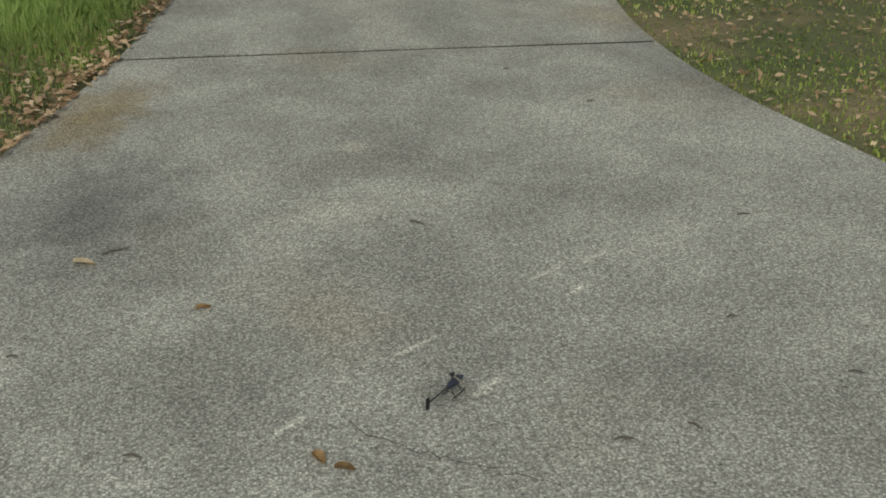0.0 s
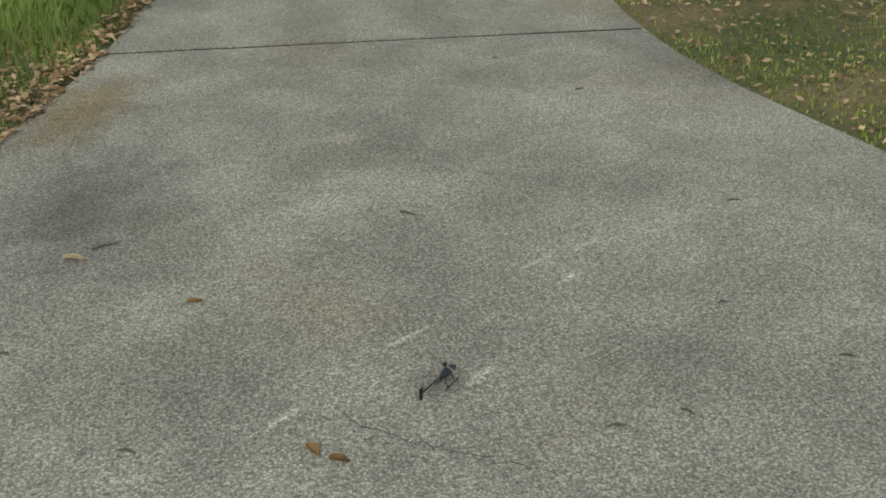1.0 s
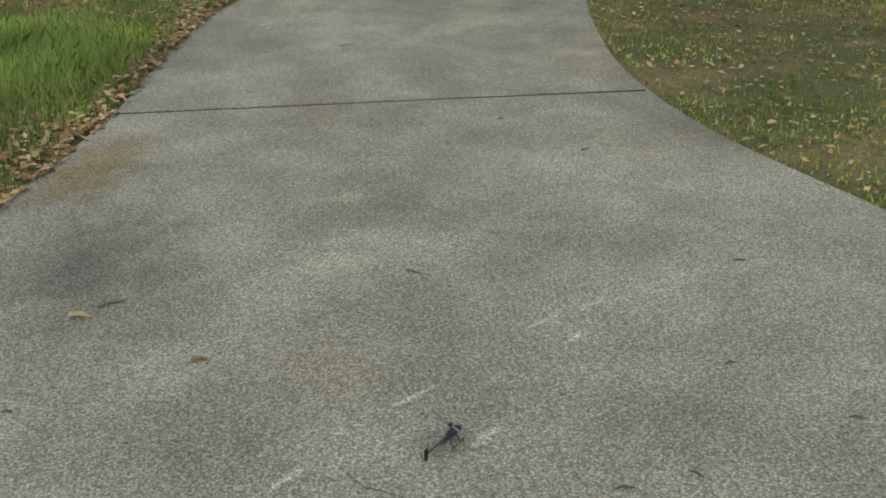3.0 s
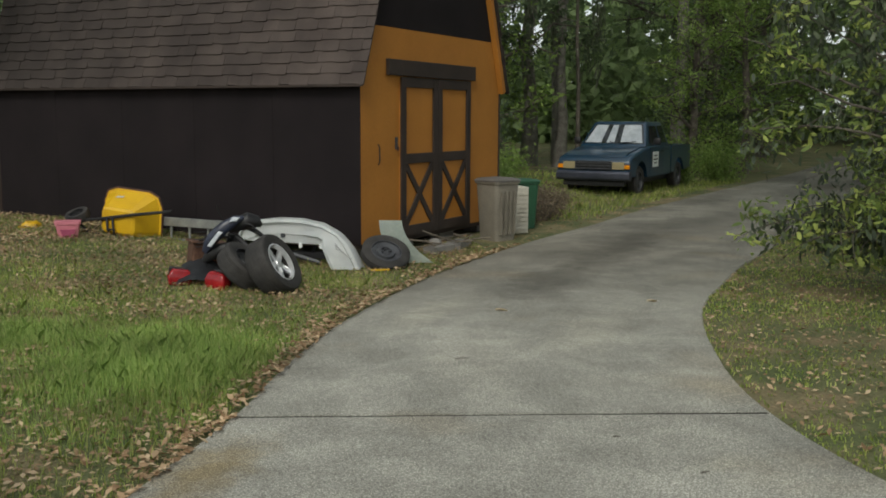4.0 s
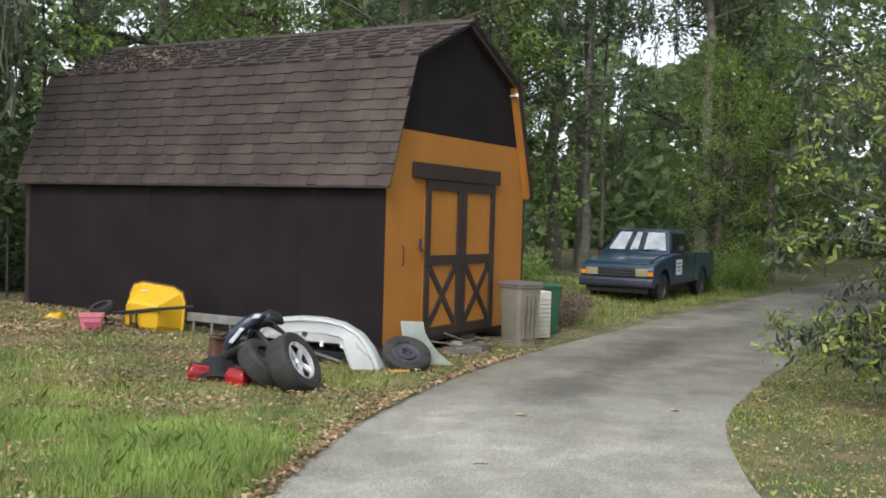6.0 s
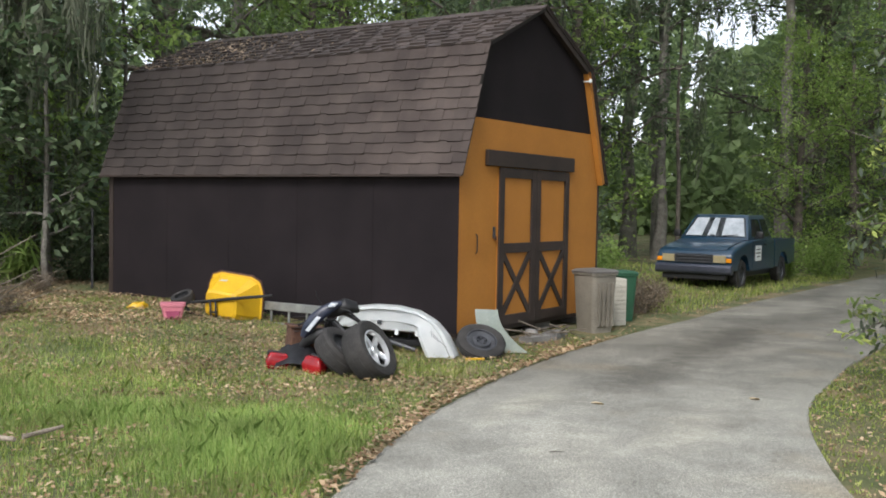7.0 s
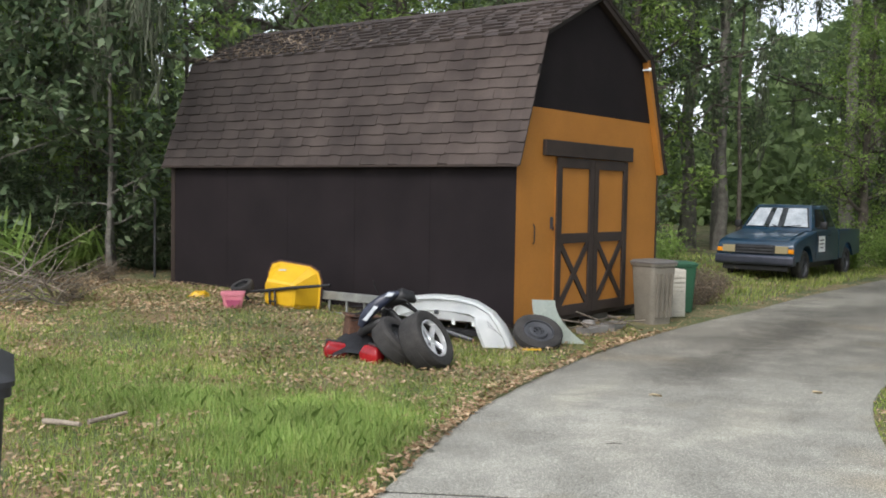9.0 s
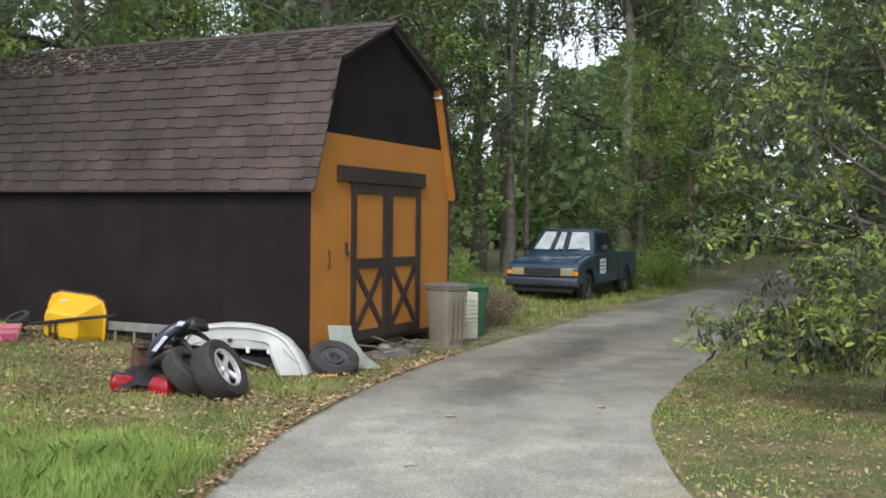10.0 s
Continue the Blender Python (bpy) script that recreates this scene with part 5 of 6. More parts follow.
for x, y, l_, a in ((0.66, 3.17, 0.06, -40), (1.833, 2.991, 0.05, 0), (1.458, 2.347, 0.035, 0), (0.915, 1.867, 0.05, -4), (1.72, 4.264, 0.05, 20), (1.655, 2.003, 0.045, -20), (-0.617, 2.575, 0.03, 0), (-0.275, 2.059, 0.05, -20), (-0.369, 3.169, 0.09, 20), (0.93, 6.55, 0.10, 5), (1.113, 1.877, 0.04, -50), (1.472, 4.813, 0.04, 10)):
    tw = thing("twig", pose(x, y, 0.007, 0, 0, a), "short dark twig on the concrete drive", "twig", "twigs on the drive")
    part("wood", tube(bmesh.new(), [(-l_ / 2, 0, 0), (-l_ * 0.1, 0.004, 0.002), (l_ / 2, -0.002, 0)], [0.0025, 0.0035, 0.002], 6), M_BARK, tw)

# a fine wandering crack in the near slab
crack_b = bmesh.new()
rc = random.Random(8)
line_ = []
for i in range(25):
    f = i / 24
    line_.append(Vector((0.265 + 0.45 * f + 0.010 * rc.uniform(-1, 1), 2.075 - 0.29 * f ** 0.75 - 0.05 * f + 0.012 * rc.uniform(-1, 1), 0.003)))
tube(crack_b, line_, [0.0006 + 0.0007 * rc.random() for _ in line_], 4)
part("crack", crack_b, M_FELT, drive, "fine dark crack")

fp = thing("fence_post", pose(-5.0, 15.75, 0.18), "thin black metal fence post beside the shed", "fence post")
part("post", boxed(-0.018, 0.018, -0.012, 0.012, -0.1, 1.25, 0.003), M_BLACK, fp)
part("cap", boxed(-0.022, 0.022, -0.016, 0.016, 1.252, 1.27, 0.003), M_BLACK, fp)

# ---- woods ----


def limb_points(rng, p, d, length, n, wander, lift):
    pts = [Vector(p)]
    d = Vector(d).normalized()
    for i in range(n):
        d = (d + Vector((rng.uniform(-1, 1), rng.uniform(-1, 1), rng.uniform(-0.6, 0.8))) * wander + Vector((0, 0, lift))).normalized()
        pts.append(pts[-1] + d * (length / n))
    return pts


def tree(name, label, seed, height, trunk_r, crown_lo, crown_r, leaves, leaf, mat_leaf, mat_bark, limbs=9, lean=(0, 0), moss=0, category="tree", droop=0.3, wander=0.28, clump=0.55):
    """A tapered trunk with limbs and a crown of leaves in loose clumps at the limbs' ends."""
    rng = random.Random(seed)
    nrng = np.random.default_rng(seed)
    t = thing(name, Matrix.Identity(4), label, category, "woodland trees")
    b = bmesh.new()
    n = 9
    tp = [Vector((lean[0] * (i / n) ** 1.3 * height + (rng.uniform(-1, 1) * 0.05 * height * 0.2 if i else 0), lean[1] * (i / n) ** 1.3 * height + (rng.uniform(-1, 1) * 0.01 * height if i else 0), height * i / n - 0.1)) for i in range(n + 1)]
    tube(b, tp, [trunk_r * (1.35 if i == 0 else 1.0) * (1 - 0.80 * i / n) for i in range(n + 1)], 10)
    tips = []
    for k in range(limbs):
        f = crown_lo / height + (0.97 - crown_lo / height) * (k + rng.uniform(0, 0.8)) / limbs
        i = min(int(f * n), n - 1)
        p = tp[i].lerp(tp[i + 1], f * n - i)
        a = k * 2.4 + rng.uniform(-0.5, 0.5)
        ln = crown_r * rng.uniform(0.65, 1.1) * (1.0 - 0.45 * max(0, (f - 0.6) / 0.4))
        pts = limb_points(rng, p, (math.cos(a), math.sin(a), rng.uniform(0.0, 0.6)), ln, 5, wander, 0.02)
        r0 = max(0.012, trunk_r * (1 - 0.8 * f) * 0.5)
        tube(b, pts, [r0 * (1 - 0.16 * j) for j in range(6)], 6)
        for j in (2, 3, 4, 5):
            tips.append(pts[j])
            for _ in range(2):
                q = limb_points(rng, pts[j], (rng.uniform(-1, 1), rng.uniform(-1, 1), rng.uniform(-0.5, 0.5)), crown_r * rng.uniform(0.2, 0.42), 3, 0.35, -0.03)
                tube(b, q, [r0 * 0.35, r0 * 0.28, r0 * 0.2, r0 * 0.1], 4)
                tips += [q[1], q[2], q[3]]
    part("trunk", b, mat_bark, t, smooth=True)
    tips = np.array([tuple(p) for p in tips])
    pick = nrng.integers(0, len(tips), leaves)
    c = tips[pick] + nrng.normal(size=(leaves, 3)) * clump * crown_r * 0.22 * [1, 1, 0.75]
    c = c[c[:, 2] > 0.15]
    crown = new("crown", leaf_mesh("crown", c, leaf, nrng, mat_leaf, droop))
    crown.parent = t
    if moss:
        ms_ = tips[nrng.integers(0, len(tips), moss)]
        new_moss = moss_mesh(ms_, nrng)
        mo = new("moss", new_moss)
        mo.parent = t
        tagged(mo, "hanging grey-green moss", kind="stuff")
    return t


def moss_mesh(anchors, rng):
    """Thin tangled strands that hang in tapering beards."""
    vs = []
    for a in anchors:
        k = rng.integers(26, 56)
        ln = rng.uniform(0.5, 1.7)
        off = rng.normal(size=(k, 3)) * [0.07, 0.07, 0.05]
        start = a + off - np.stack([0 * off[:, 0], 0 * off[:, 0], rng.uniform(0, 0.75, k) * ln], 1)
        d = rng.normal(size=(k, 3)) * [0.07, 0.07, 0.0] + np.stack([-off[:, 0] * 0.4, -off[:, 1] * 0.4, -rng.uniform(0.2, 0.4, k) * ln], 1)
        s = rng.normal(size=(k, 3)) * [1, 1, 0.1]
        s = unit(s) * 0.006
        vs.append(np.stack([start - s, start + s, start + d * 0.5 + s * 1.4 + rng.normal(size=(k, 3)) * 0.02, start + d], 1).reshape(-1, 3))
    v = np.concatenate(vs)
    return raw_mesh("moss", v, np.arange(len(v)).reshape(-1, 4), M_MOSS)


def shrub(name, label, seed, h, r, leaves, leaf, mat_leaf, mat_stem=M_BRUSH, stems=14, category="shrub", droop=0.1, width=0.42):
    rng = random.Random(seed)
    nrng = np.random.default_rng(seed)
    t = thing(name, Matrix.Identity(4), label, category, "undergrowth shrubs")
    b = bmesh.new()
    tips = []
    for k in range(stems):
        a = rng.uniform(0, 6.28)
        e = rng.uniform(0.25, 1.0)
        pts = limb_points(rng, (rng.uniform(-0.25, 0.25) * r, rng.uniform(-0.25, 0.25) * r, -0.05), (math.cos(a) * e, math.sin(a) * e, rng.uniform(0.7, 1.4)), h * rng.uniform(0.7, 1.15), 5, 0.22, 0.0)
        pts = [Vector((p.x, p.y, max(p.z, 0.02) if i else p.z)) for i, p in enumerate(pts)]
        tube(b, pts, [0.014, 0.012, 0.010, 0.008, 0.006, 0.003], 5)
        tips += pts[1:]
    part("stem", b, mat_stem, t)
    tips = np.array([tuple(p) for p in tips])
    c = tips[nrng.integers(0, len(tips), leaves)] + nrng.normal(size=(leaves, 3)) * [r * 0.22, r * 0.22, h * 0.12]
    c[:, 2] = np.abs(c[:, 2]) + 0.02
    fo = new("foliage", leaf_mesh("foliage", c, leaf, nrng, mat_leaf, droop, width))
    fo.parent = t
    return t


def put(ob, x, y, yaw=0.0, s=1.0, sz=None, first=[]):
    """Stands a copy of a plant on the ground."""
    m = Matrix.Translation((x, y, float(land(np.array(x), np.array(y))))) @ Matrix.Rotation(radians(yaw), 4, "Z") @ Matrix.Diagonal((s, s, sz or s, 1))
    if ob.name not in first:
        first.append(ob.name)
        ob.matrix_basis = m
        return ob
    return copy_thing(ob, m)


OAK = tree("oak_tree", "tall mossy oak with grey bark in the woods", 11, 12.0, 0.27, 2.6, 4.2, 6500, 0.18, M_LEAF_A, M_BARK, 14, (0.05, 0.02), 60)
OAK_B = tree("oak_tree", "leaning dark-barked oak with hanging moss", 12, 11.0, 0.22, 1.8, 3.8, 6500, 0.18, M_LEAF_C, M_BARK, 14, (0.22, -0.05), 50)
SLIM = tree("slim_tree", "slim young tree with pale grey bark", 13, 9.5, 0.06, 1.2, 2.0, 4200, 0.15, M_LEAF_B, M_PALE_BARK, 12, (0.01, 0.0), 6)
PINE = tree("pole_tree", "straight bare-trunked tree with high foliage", 14, 13.0, 0.17, 6.0, 2.8, 5200, 0.17, M_LEAF_A, M_PALE_BARK, 10, (-0.01, 0.0), 30)
VINE = tree("vine_covered_tree", "tree wrapped in bright green vines", 15, 9.0, 0.20, 0.6, 1.9, 7000, 0.15, M_LEAF_B, M_BARK, 22, (-0.02, 0.0), 3)
THIN = tree("thin_tree", "thin dark woodland tree with sparse leaves", 16, 9.5, 0.06, 2.5, 2.3, 2600, 0.16, M_LEAF_C, M_BARK, 9, (0.05, 0.02), 8)

# left of and behind the shed
put(SLIM, -6.15, 17.1, 20, 0.95)
put(OAK_B, -8.6, 17.6, 150, 0.95)
put(OAK, -11.0, 20.0, 40)
put(OAK, -5.2, 21.2, 200, 0.92)
put(THIN, -7.4, 18.6, 30)
put(THIN, -9.6, 16.6, 140)
put(THIN, -5.4, 18.8, 260, 0.9)
put(VINE, -8.0, 21.0, 0, 0.9)
put(VINE, -12.8, 17.2, 80, 1.0)
put(OAK_B, -13.8, 22.0, 10, 1.05)
put(VINE, -2.6, 23.8, 120, 1.05)
put(VINE, -0.4, 25.6, 60, 1.1)
put(OAK_B, 0.8, 23.0, 300, 1.0)
put(OAK, -2.0, 28.5, 90, 1.05)
put(VINE, 3.6, 24.2, 200, 1.15)
put(THIN, 3.2, 26.5, 10, 1.1)
WAXY = tree("sapling", "slim pale sapling with large waxy leaves", 18, 5.6, 0.055, 0.7, 1.9, 2600, 0.20, M_LEAF_WAXY, M_PALE_BARK, 15, (0.0, 0.0), 10)
put(WAXY, -5.75, 15.9, 40, 1.0)
put(WAXY, -7.3, 15.0, 170, 0.9)
put(WAXY, -8.9, 16.2, 290, 1.1)
# behind the truck
put(PINE, 6.0, 29.0, 130, 1.25)
put(OAK_B, 4.5, 25.4, 150, 0.95)
put(PINE, 11.0, 30.2, 0, 1.0)
put(THIN, 7.0, 27.2, 70, 1.1)
put(PINE, 3.4, 32.0, 90, 1.1)
put(VINE, 10.2, 27.0, 160, 0.8)
for x, y, yaw, s in ((4.2, 27.6, 10, 0.9), (7.4, 31.0, 80, 1.0), (5.2, 33.5, 30, 1.2), (12.6, 33.0, 300, 1.0), (2.2, 30.0, 0, 1.1), (6.6, 27.8, 190, 0.75), (-4.6, 26.0, 40, 1.0), (-9.6, 22.5, 100, 0.9), (-11.8, 18.4, 60, 0.7)):
    put(PINE, x, y, yaw, s)
put(VINE, 12.4, 28.8, 20, 0.85)
put(OAK, 13.2, 33.5, 250, 1.1)
put(OAK_B, 1.0, 34.0, 110, 1.2)
put(OAK, -7.5, 30.0, 300, 1.2)
put(OAK_B, 16.4, 40.0, 60, 1.2)
put(OAK_B, -16.0, 29.0, 200, 1.2)
put(VINE, 6.0, 38.0, 220, 1.3)
put(VINE, -3.0, 36.0, 40, 1.4)
put(VINE, 17.0, 38.0, 140, 1.2)
# across the drive
put(OAK_B, 13.0, 17.5, 190, 1.0)
put(SLIM, 11.6, 15.0, 80, 1.0)
put(THIN, 14.5, 20.5, 20, 1.1)
put(OAK, 18.5, 24.0, 100, 1.0)
put(VINE, 16.2, 21.5, 0, 0.9)
put(OAK, 15.4, 22.6, 330, 1.05)
put(SLIM, 20.5, 27.5, 200, 1.1)
put(PINE, 22.5, 31.5, 30, 1.0)
put(OAK, 25.0, 36.0, 160, 1.1)
# added high canopies, mostly out of view, that shade bend, lawn and roof end
SHADE_OAK = tree("shade_oak", "added tall spreading oak with a high shading canopy", 17, 13.0, 0.24, 7.0, 5.6, 8000, 0.26, M_LEAF_A, M_BARK, 14, (0.0, 0.0), 0)
put(SHADE_OAK, 11.2, 14.6, 0, 1.05)
put(SHADE_OAK, 9.2, 1.8, 60, 1.1)
put(SHADE_OAK, 8.6, 8.8, 200, 1.0)
put(SHADE_OAK, 18.6, 27.4, 30, 0.95)
put(SHADE_OAK, 21.0, 31.8, 140, 1.0)
put(SHADE_OAK, 5.9, -2.0, 160, 1.0)
put(SHADE_OAK, -8.8, 13.6, 250, 0.95)
# behind the camera, closing the yard
put(OAK, -9.0, -14.0, 70, 1.1)
put(OAK_B, 12.0, -10.0, 20, 1.1)
put(OAK, 15.0, 4.0, 220, 1.05)

# undergrowth
BUSH = shrub("green_bush", "leafy green bush in the undergrowth", 31, 1.5, 1.2, 3200, 0.11, M_LEAF_B)
DARKBUSH = shrub("dark_bush", "dark broad-leaved bush in the undergrowth", 32, 1.9, 1.4, 3200, 0.14, M_LEAF_C)
DRYBUSH = shrub("dry_shrub", "withered brown shrub at the drive's edge", 33, 0.95, 0.9, 2600, 0.06, M_DRYLEAF, M_BRUSH, 26)
PALM = shrub("palmetto", "fan-leaved palmetto in the undergrowth", 34, 0.9, 0.8, 420, 0.55, M_LEAF_B, M_BRUSH, 10, "shrub", -0.6, 0.09)
for x, y, yaw, s in ((2.6, 16.3, 0, 0.6), (2.7, 17.9, 80, 1.1), (3.3, 18.6, 200, 1.0), (-6.9, 17.8, 20, 0.8), (10.2, 24.9, 10, 1.0), (10.6, 26.6, 120, 1.2), (8.8, 24.4, 60, 1.1), (-10.4, 18.2, 0, 1.2), (13.2, 18.4, 150, 1.3), (10.6, 14.6, 40, 1.1)):
    put(BUSH, x, y, yaw, s)
for x, y, yaw, s in ((-7.3, 16.2, 0, 0.75), (-9.4, 15.4, 90, 1.0), (-11.4, 16.6, 30, 1.3), (-5.6, 17.6, 200, 0.9), (-8.4, 18.8, 120, 1.3), (3.4, 23.2, 70, 1.3), (2.2, 20.6, 20, 1.3), (-13.4, 19.4, 10, 1.6), (12.0, 31.5, 0, 1.7), (15.0, 19.6, 50, 1.6), (17.6, 22.6, 100, 1.7), (2.0, 28.0, 0, 1.8), (-1.0, 22.4, 60, 1.5), (-4.4, 19.6, 0, 1.5), (-9.0, 25.0, 30, 2.2), (0.0, 31.0, 10, 2.2), (14.5, 36.5, 0, 2.0)):
    put(DARKBUSH, x, y, yaw, s)
for x, y, yaw, s in ((3.45, 15.6, 0, 0.62), (3.75, 16.3, 100, 0.68), (3.1, 15.0, 40, 0.5), (4.05, 17.3, 200, 0.65), (3.2, 16.4, 10, 0.95), (3.5, 17.2, 60, 0.9), (4.4, 18.2, 90, 0.5), (-4.9, 12.1, 0, 0.7), (-6.4, 12.9, 70, 0.85), (-7.4, 14.6, 140, 0.9), (-5.5, 14.9, 30, 0.55)):
    put(DRYBUSH, x, y, yaw, s)
for x, y, yaw, s in ((-6.8, 13.9, 0, 1.0), (-6.6, 16.0, 60, 1.0), (-8.4, 14.2, 110, 1.1)):
    put(PALM, x, y, yaw, s)

# far woods, past counting
far = np.random.default_rng(77)
n_far = 85000
ang = far.uniform(-0.75, 0.95, n_far)
dist = far.uniform(40, 62, n_far) + 14 * np.abs(np.sin(ang * 9))
hgt = far.uniform(0, 1, n_far) ** 0.8 * (13 + 5 * np.sin(ang * 23) + 4 * np.sin(ang * 51 + 1))
keep = np.sin(ang * 37 + hgt * 0.9) + np.sin(ang * 83 - hgt * 0.5) + 0.8 * np.sin(hgt * 1.9 + ang * 11) > -0.75
keep |= (hgt < 4.5)
el = np.degrees(np.arctan2(hgt - 1.6, dist))
for a0, e0, ra, re_ in ((17.2, 11.4, 2.7, 2.9), (10.4, 7.0, 0.8, 2.4), (-11.6, 9.5, 0.9, 1.3), (12.0, 4.2, 0.6, 1.0), (-14.8, 7.5, 0.6, 0.8), (7.5, 11.0, 1.0, 1.2)):
    keep &= ((np.degrees(ang) - a0) / ra) ** 2 + ((el - e0) / re_) ** 2 > 1
keep &= ~((ang > 0.44) & (ang < 0.60) & (hgt < 3.2))
c_far = np.stack([np.sin(ang) * dist, np.cos(ang) * dist, hgt], 1)[keep]
fw_ob = new("far_woods", leaf_mesh("far_woods", c_far, 0.7, far, M_LEAF_A, 0.3, 0.6))
# deeper woods that close the view behind
ang2 = far.uniform(-0.8, 1.0, 13000)
dist2 = far.uniform(66, 84, 13000)
hgt2 = far.uniform(0, 1, 13000) ** 1.6 * (17 + 4 * np.sin(ang2 * 17) + 3 * np.sin(ang2 * 41))
el2 = np.degrees(np.arctan2(hgt2 - 1.6, dist2))
keep2 = hgt2 > 0.2
for a0, e0, ra, re_ in ((17.2, 11.4, 2.7, 2.9), (10.4, 7.0, 0.8, 2.4), (-11.6, 9.5, 0.9, 1.3), (12.0, 4.2, 0.6, 1.0), (-14.8, 7.5, 0.6, 0.8)):
    keep2 &= ((np.degrees(ang2) - a0) / ra) ** 2 + ((el2 - e0) / re_) ** 2 > 1
c2 = np.stack([np.sin(ang2) * dist2, np.cos(ang2) * dist2, hgt2], 1)[keep2]
deep = new("deep_woods", leaf_mesh("deep_woods", c2, 1.5, far, M_LEAF_A, 0.3, 0.7))
tagged(deep, "hazy green woods in the distance", "woods", kind="stuff")
tagged(fw_ob, "distant green woods behind the yard", "woods", kind="stuff")

# brush pile of bare branches
bp = thing("brush_pile", pose(-5.35, 11.55, 0.18), "heap of dry bare grey branches on the yard's edge", "brush pile")
rngb = random.Random(51)
for k in range(80):
    a = rngb.uniform(0, 6.28)
    rr_ = rngb.uniform(0, 0.75)
    z0 = rngb.uniform(0.0, 0.55) * (1 - rr_ * 0.6)
    p0 = (rr_ * math.cos(a), rr_ * math.sin(a) * 0.8, z0)
    d0 = rngb.uniform(0, 6.28)
    b = bmesh.new()
    pts = limb_points(rngb, p0, (math.cos(d0), math.sin(d0), rngb.uniform(-0.3, 0.7)), rngb.uniform(0.5, 1.4), 6, 0.28, -0.03)
    pts = [Vector((p.x, p.y, max(p.z, 0.01))) for p in pts]
    r0 = rngb.uniform(0.005, 0.014)
    tube(b, pts, [r0 * (1 - 0.12 * i) for i in range(7)], 5)
    part("branch", b, M_BRUSH if k % 3 else M_WOODGREY, bp)

# ---- the broad-leaved tree by the drive, with low hanging boughs ----
near = thing("broadleaf_tree", pose(5.62, 8.42, -0.02), "broad-leaved tree with low drooping boughs over the lawn", "tree")
rn = random.Random(91)
nb = bmesh.new()
trunk_p = [Vector(p) for p in ((0, 0, -0.05), (0.03, 0.02, 0.35), (0.06, 0.05, 0.8), (0.02, 0.10, 1.4), (0.10, 0.15, 2.1), (0.15, 0.2, 3.0), (0.2, 0.2, 4.0))]
tube(nb, trunk_p, [0.085, 0.06, 0.055, 0.05, 0.042, 0.03, 0.015], 10)
near_tips = []


def ready(c):
    """The crown's outline on the side of the drive: it draws back as it rises."""
    c = np.atleast_2d(c)
    return c[:, 0] - 0.22 * c[:, 1] > -2.05 + 0.20 * np.maximum(0, c[:, 2] - 1.5)

BOUGHS = [((0.04, 0.10, 1.3), (-1.0, 0.15, 0.25), 1.9, -0.06), ((0.04, 0.1, 1.6), (-1.0, 0.6, 0.5), 2.2, -0.05), ((0.05, 0.1, 1.0), (-0.9, 0.3, 0.1), 1.5, -0.05), ((0.1, 0.15, 2.0), (-0.9, 0.2, 0.6), 1.9, -0.03), ((0.1, 0.15, 2.3), (-0.8, 0.8, 0.7), 2.0, -0.02), ((0.05, 0.1, 1.2), (-0.5, -0.8, 0.4), 1.3, -0.05)]
BOUGHS += [((0.04, 0.03, 0.62), (-1.0, -0.1, 0.15), 1.25, -0.05), ((0.04, 0.04, 0.74), (-0.7, -0.7, 0.2), 1.2, -0.06), ((0.04, 0.03, 0.55), (-0.7, 0.6, 0.15), 1.3, -0.04), ((0.04, 0.06, 0.85), (-0.9, 0.1, 0.1), 1.0, -0.05)]
BOUGHS += [((0.1, 0.15, 2.2), (0.4, 0.7, 0.5), 2.0, -0.03), ((0.1, 0.1, 1.6), (0.9, 0.2, 0.4), 2.2, -0.04), ((0.15, 0.2, 2.9), (-0.6, 0.1, 0.8), 1.6, 0.0), ((0.15, 0.2, 3.0), (0.3, 0.5, 0.9), 1.6, 0.0), ((0.04, 0.1, 1.1), (-0.2, 0.9, 0.2), 1.6, -0.05), ((0.1, 0.1, 1.3), (0.5, 0.8, 0.2), 1.6, -0.06), ((0.1, 0.15, 1.9), (-0.5, 0.9, 0.5), 2.0, -0.02)]
for p, d, ln, drop in BOUGHS:
    pts = limb_points(rn, p, d, ln, 7, 0.16, drop)
    tube(nb, pts, [0.024, 0.020, 0.016, 0.013, 0.010, 0.008, 0.006, 0.004], 7)
    for j in range(2, 8):
        for _ in range(3):
            q = limb_points(rn, pts[j], (rn.uniform(-1, 1), rn.uniform(-1, 1), rn.uniform(-0.7, 0.5)), rn.uniform(0.25, 0.6), 4, 0.25, -0.12)
            if not ready(np.array([tuple(p) for p in q])).all():
                continue
            tube(nb, q, [0.006, 0.005, 0.004, 0.003, 0.002], 5)
            near_tips += q[1:]
for pts in ([(-0.2, 0.1, 1.5), (-0.6, 0.0, 2.1), (-0.75, 0.0, 2.7), (-0.7, 0.0, 3.1)], [(-0.3, 0.2, 1.6), (-1.0, 0.1, 1.75), (-1.5, 0.1, 1.95), (-1.8, 0.0, 1.9)]):
    tube(nb, pts, [0.015, 0.012, 0.008, 0.004], 7)
part("trunk", nb, M_BARK, near, smooth=True)
near_tips = np.array([tuple(p) for p in near_tips])
nr = np.random.default_rng(92)


def whorls(n, each, spread, drop):
    """Leaf places in rosettes round twig ends."""
    hub = near_tips[nr.integers(0, len(near_tips), n)] + nr.normal(size=(n, 3)) * 0.05
    c = np.repeat(hub, each, 0) + nr.normal(size=(n * each, 3)) * spread + [0, 0, drop]
    return c[(c[:, 2] > 0.25) & ready(c)]


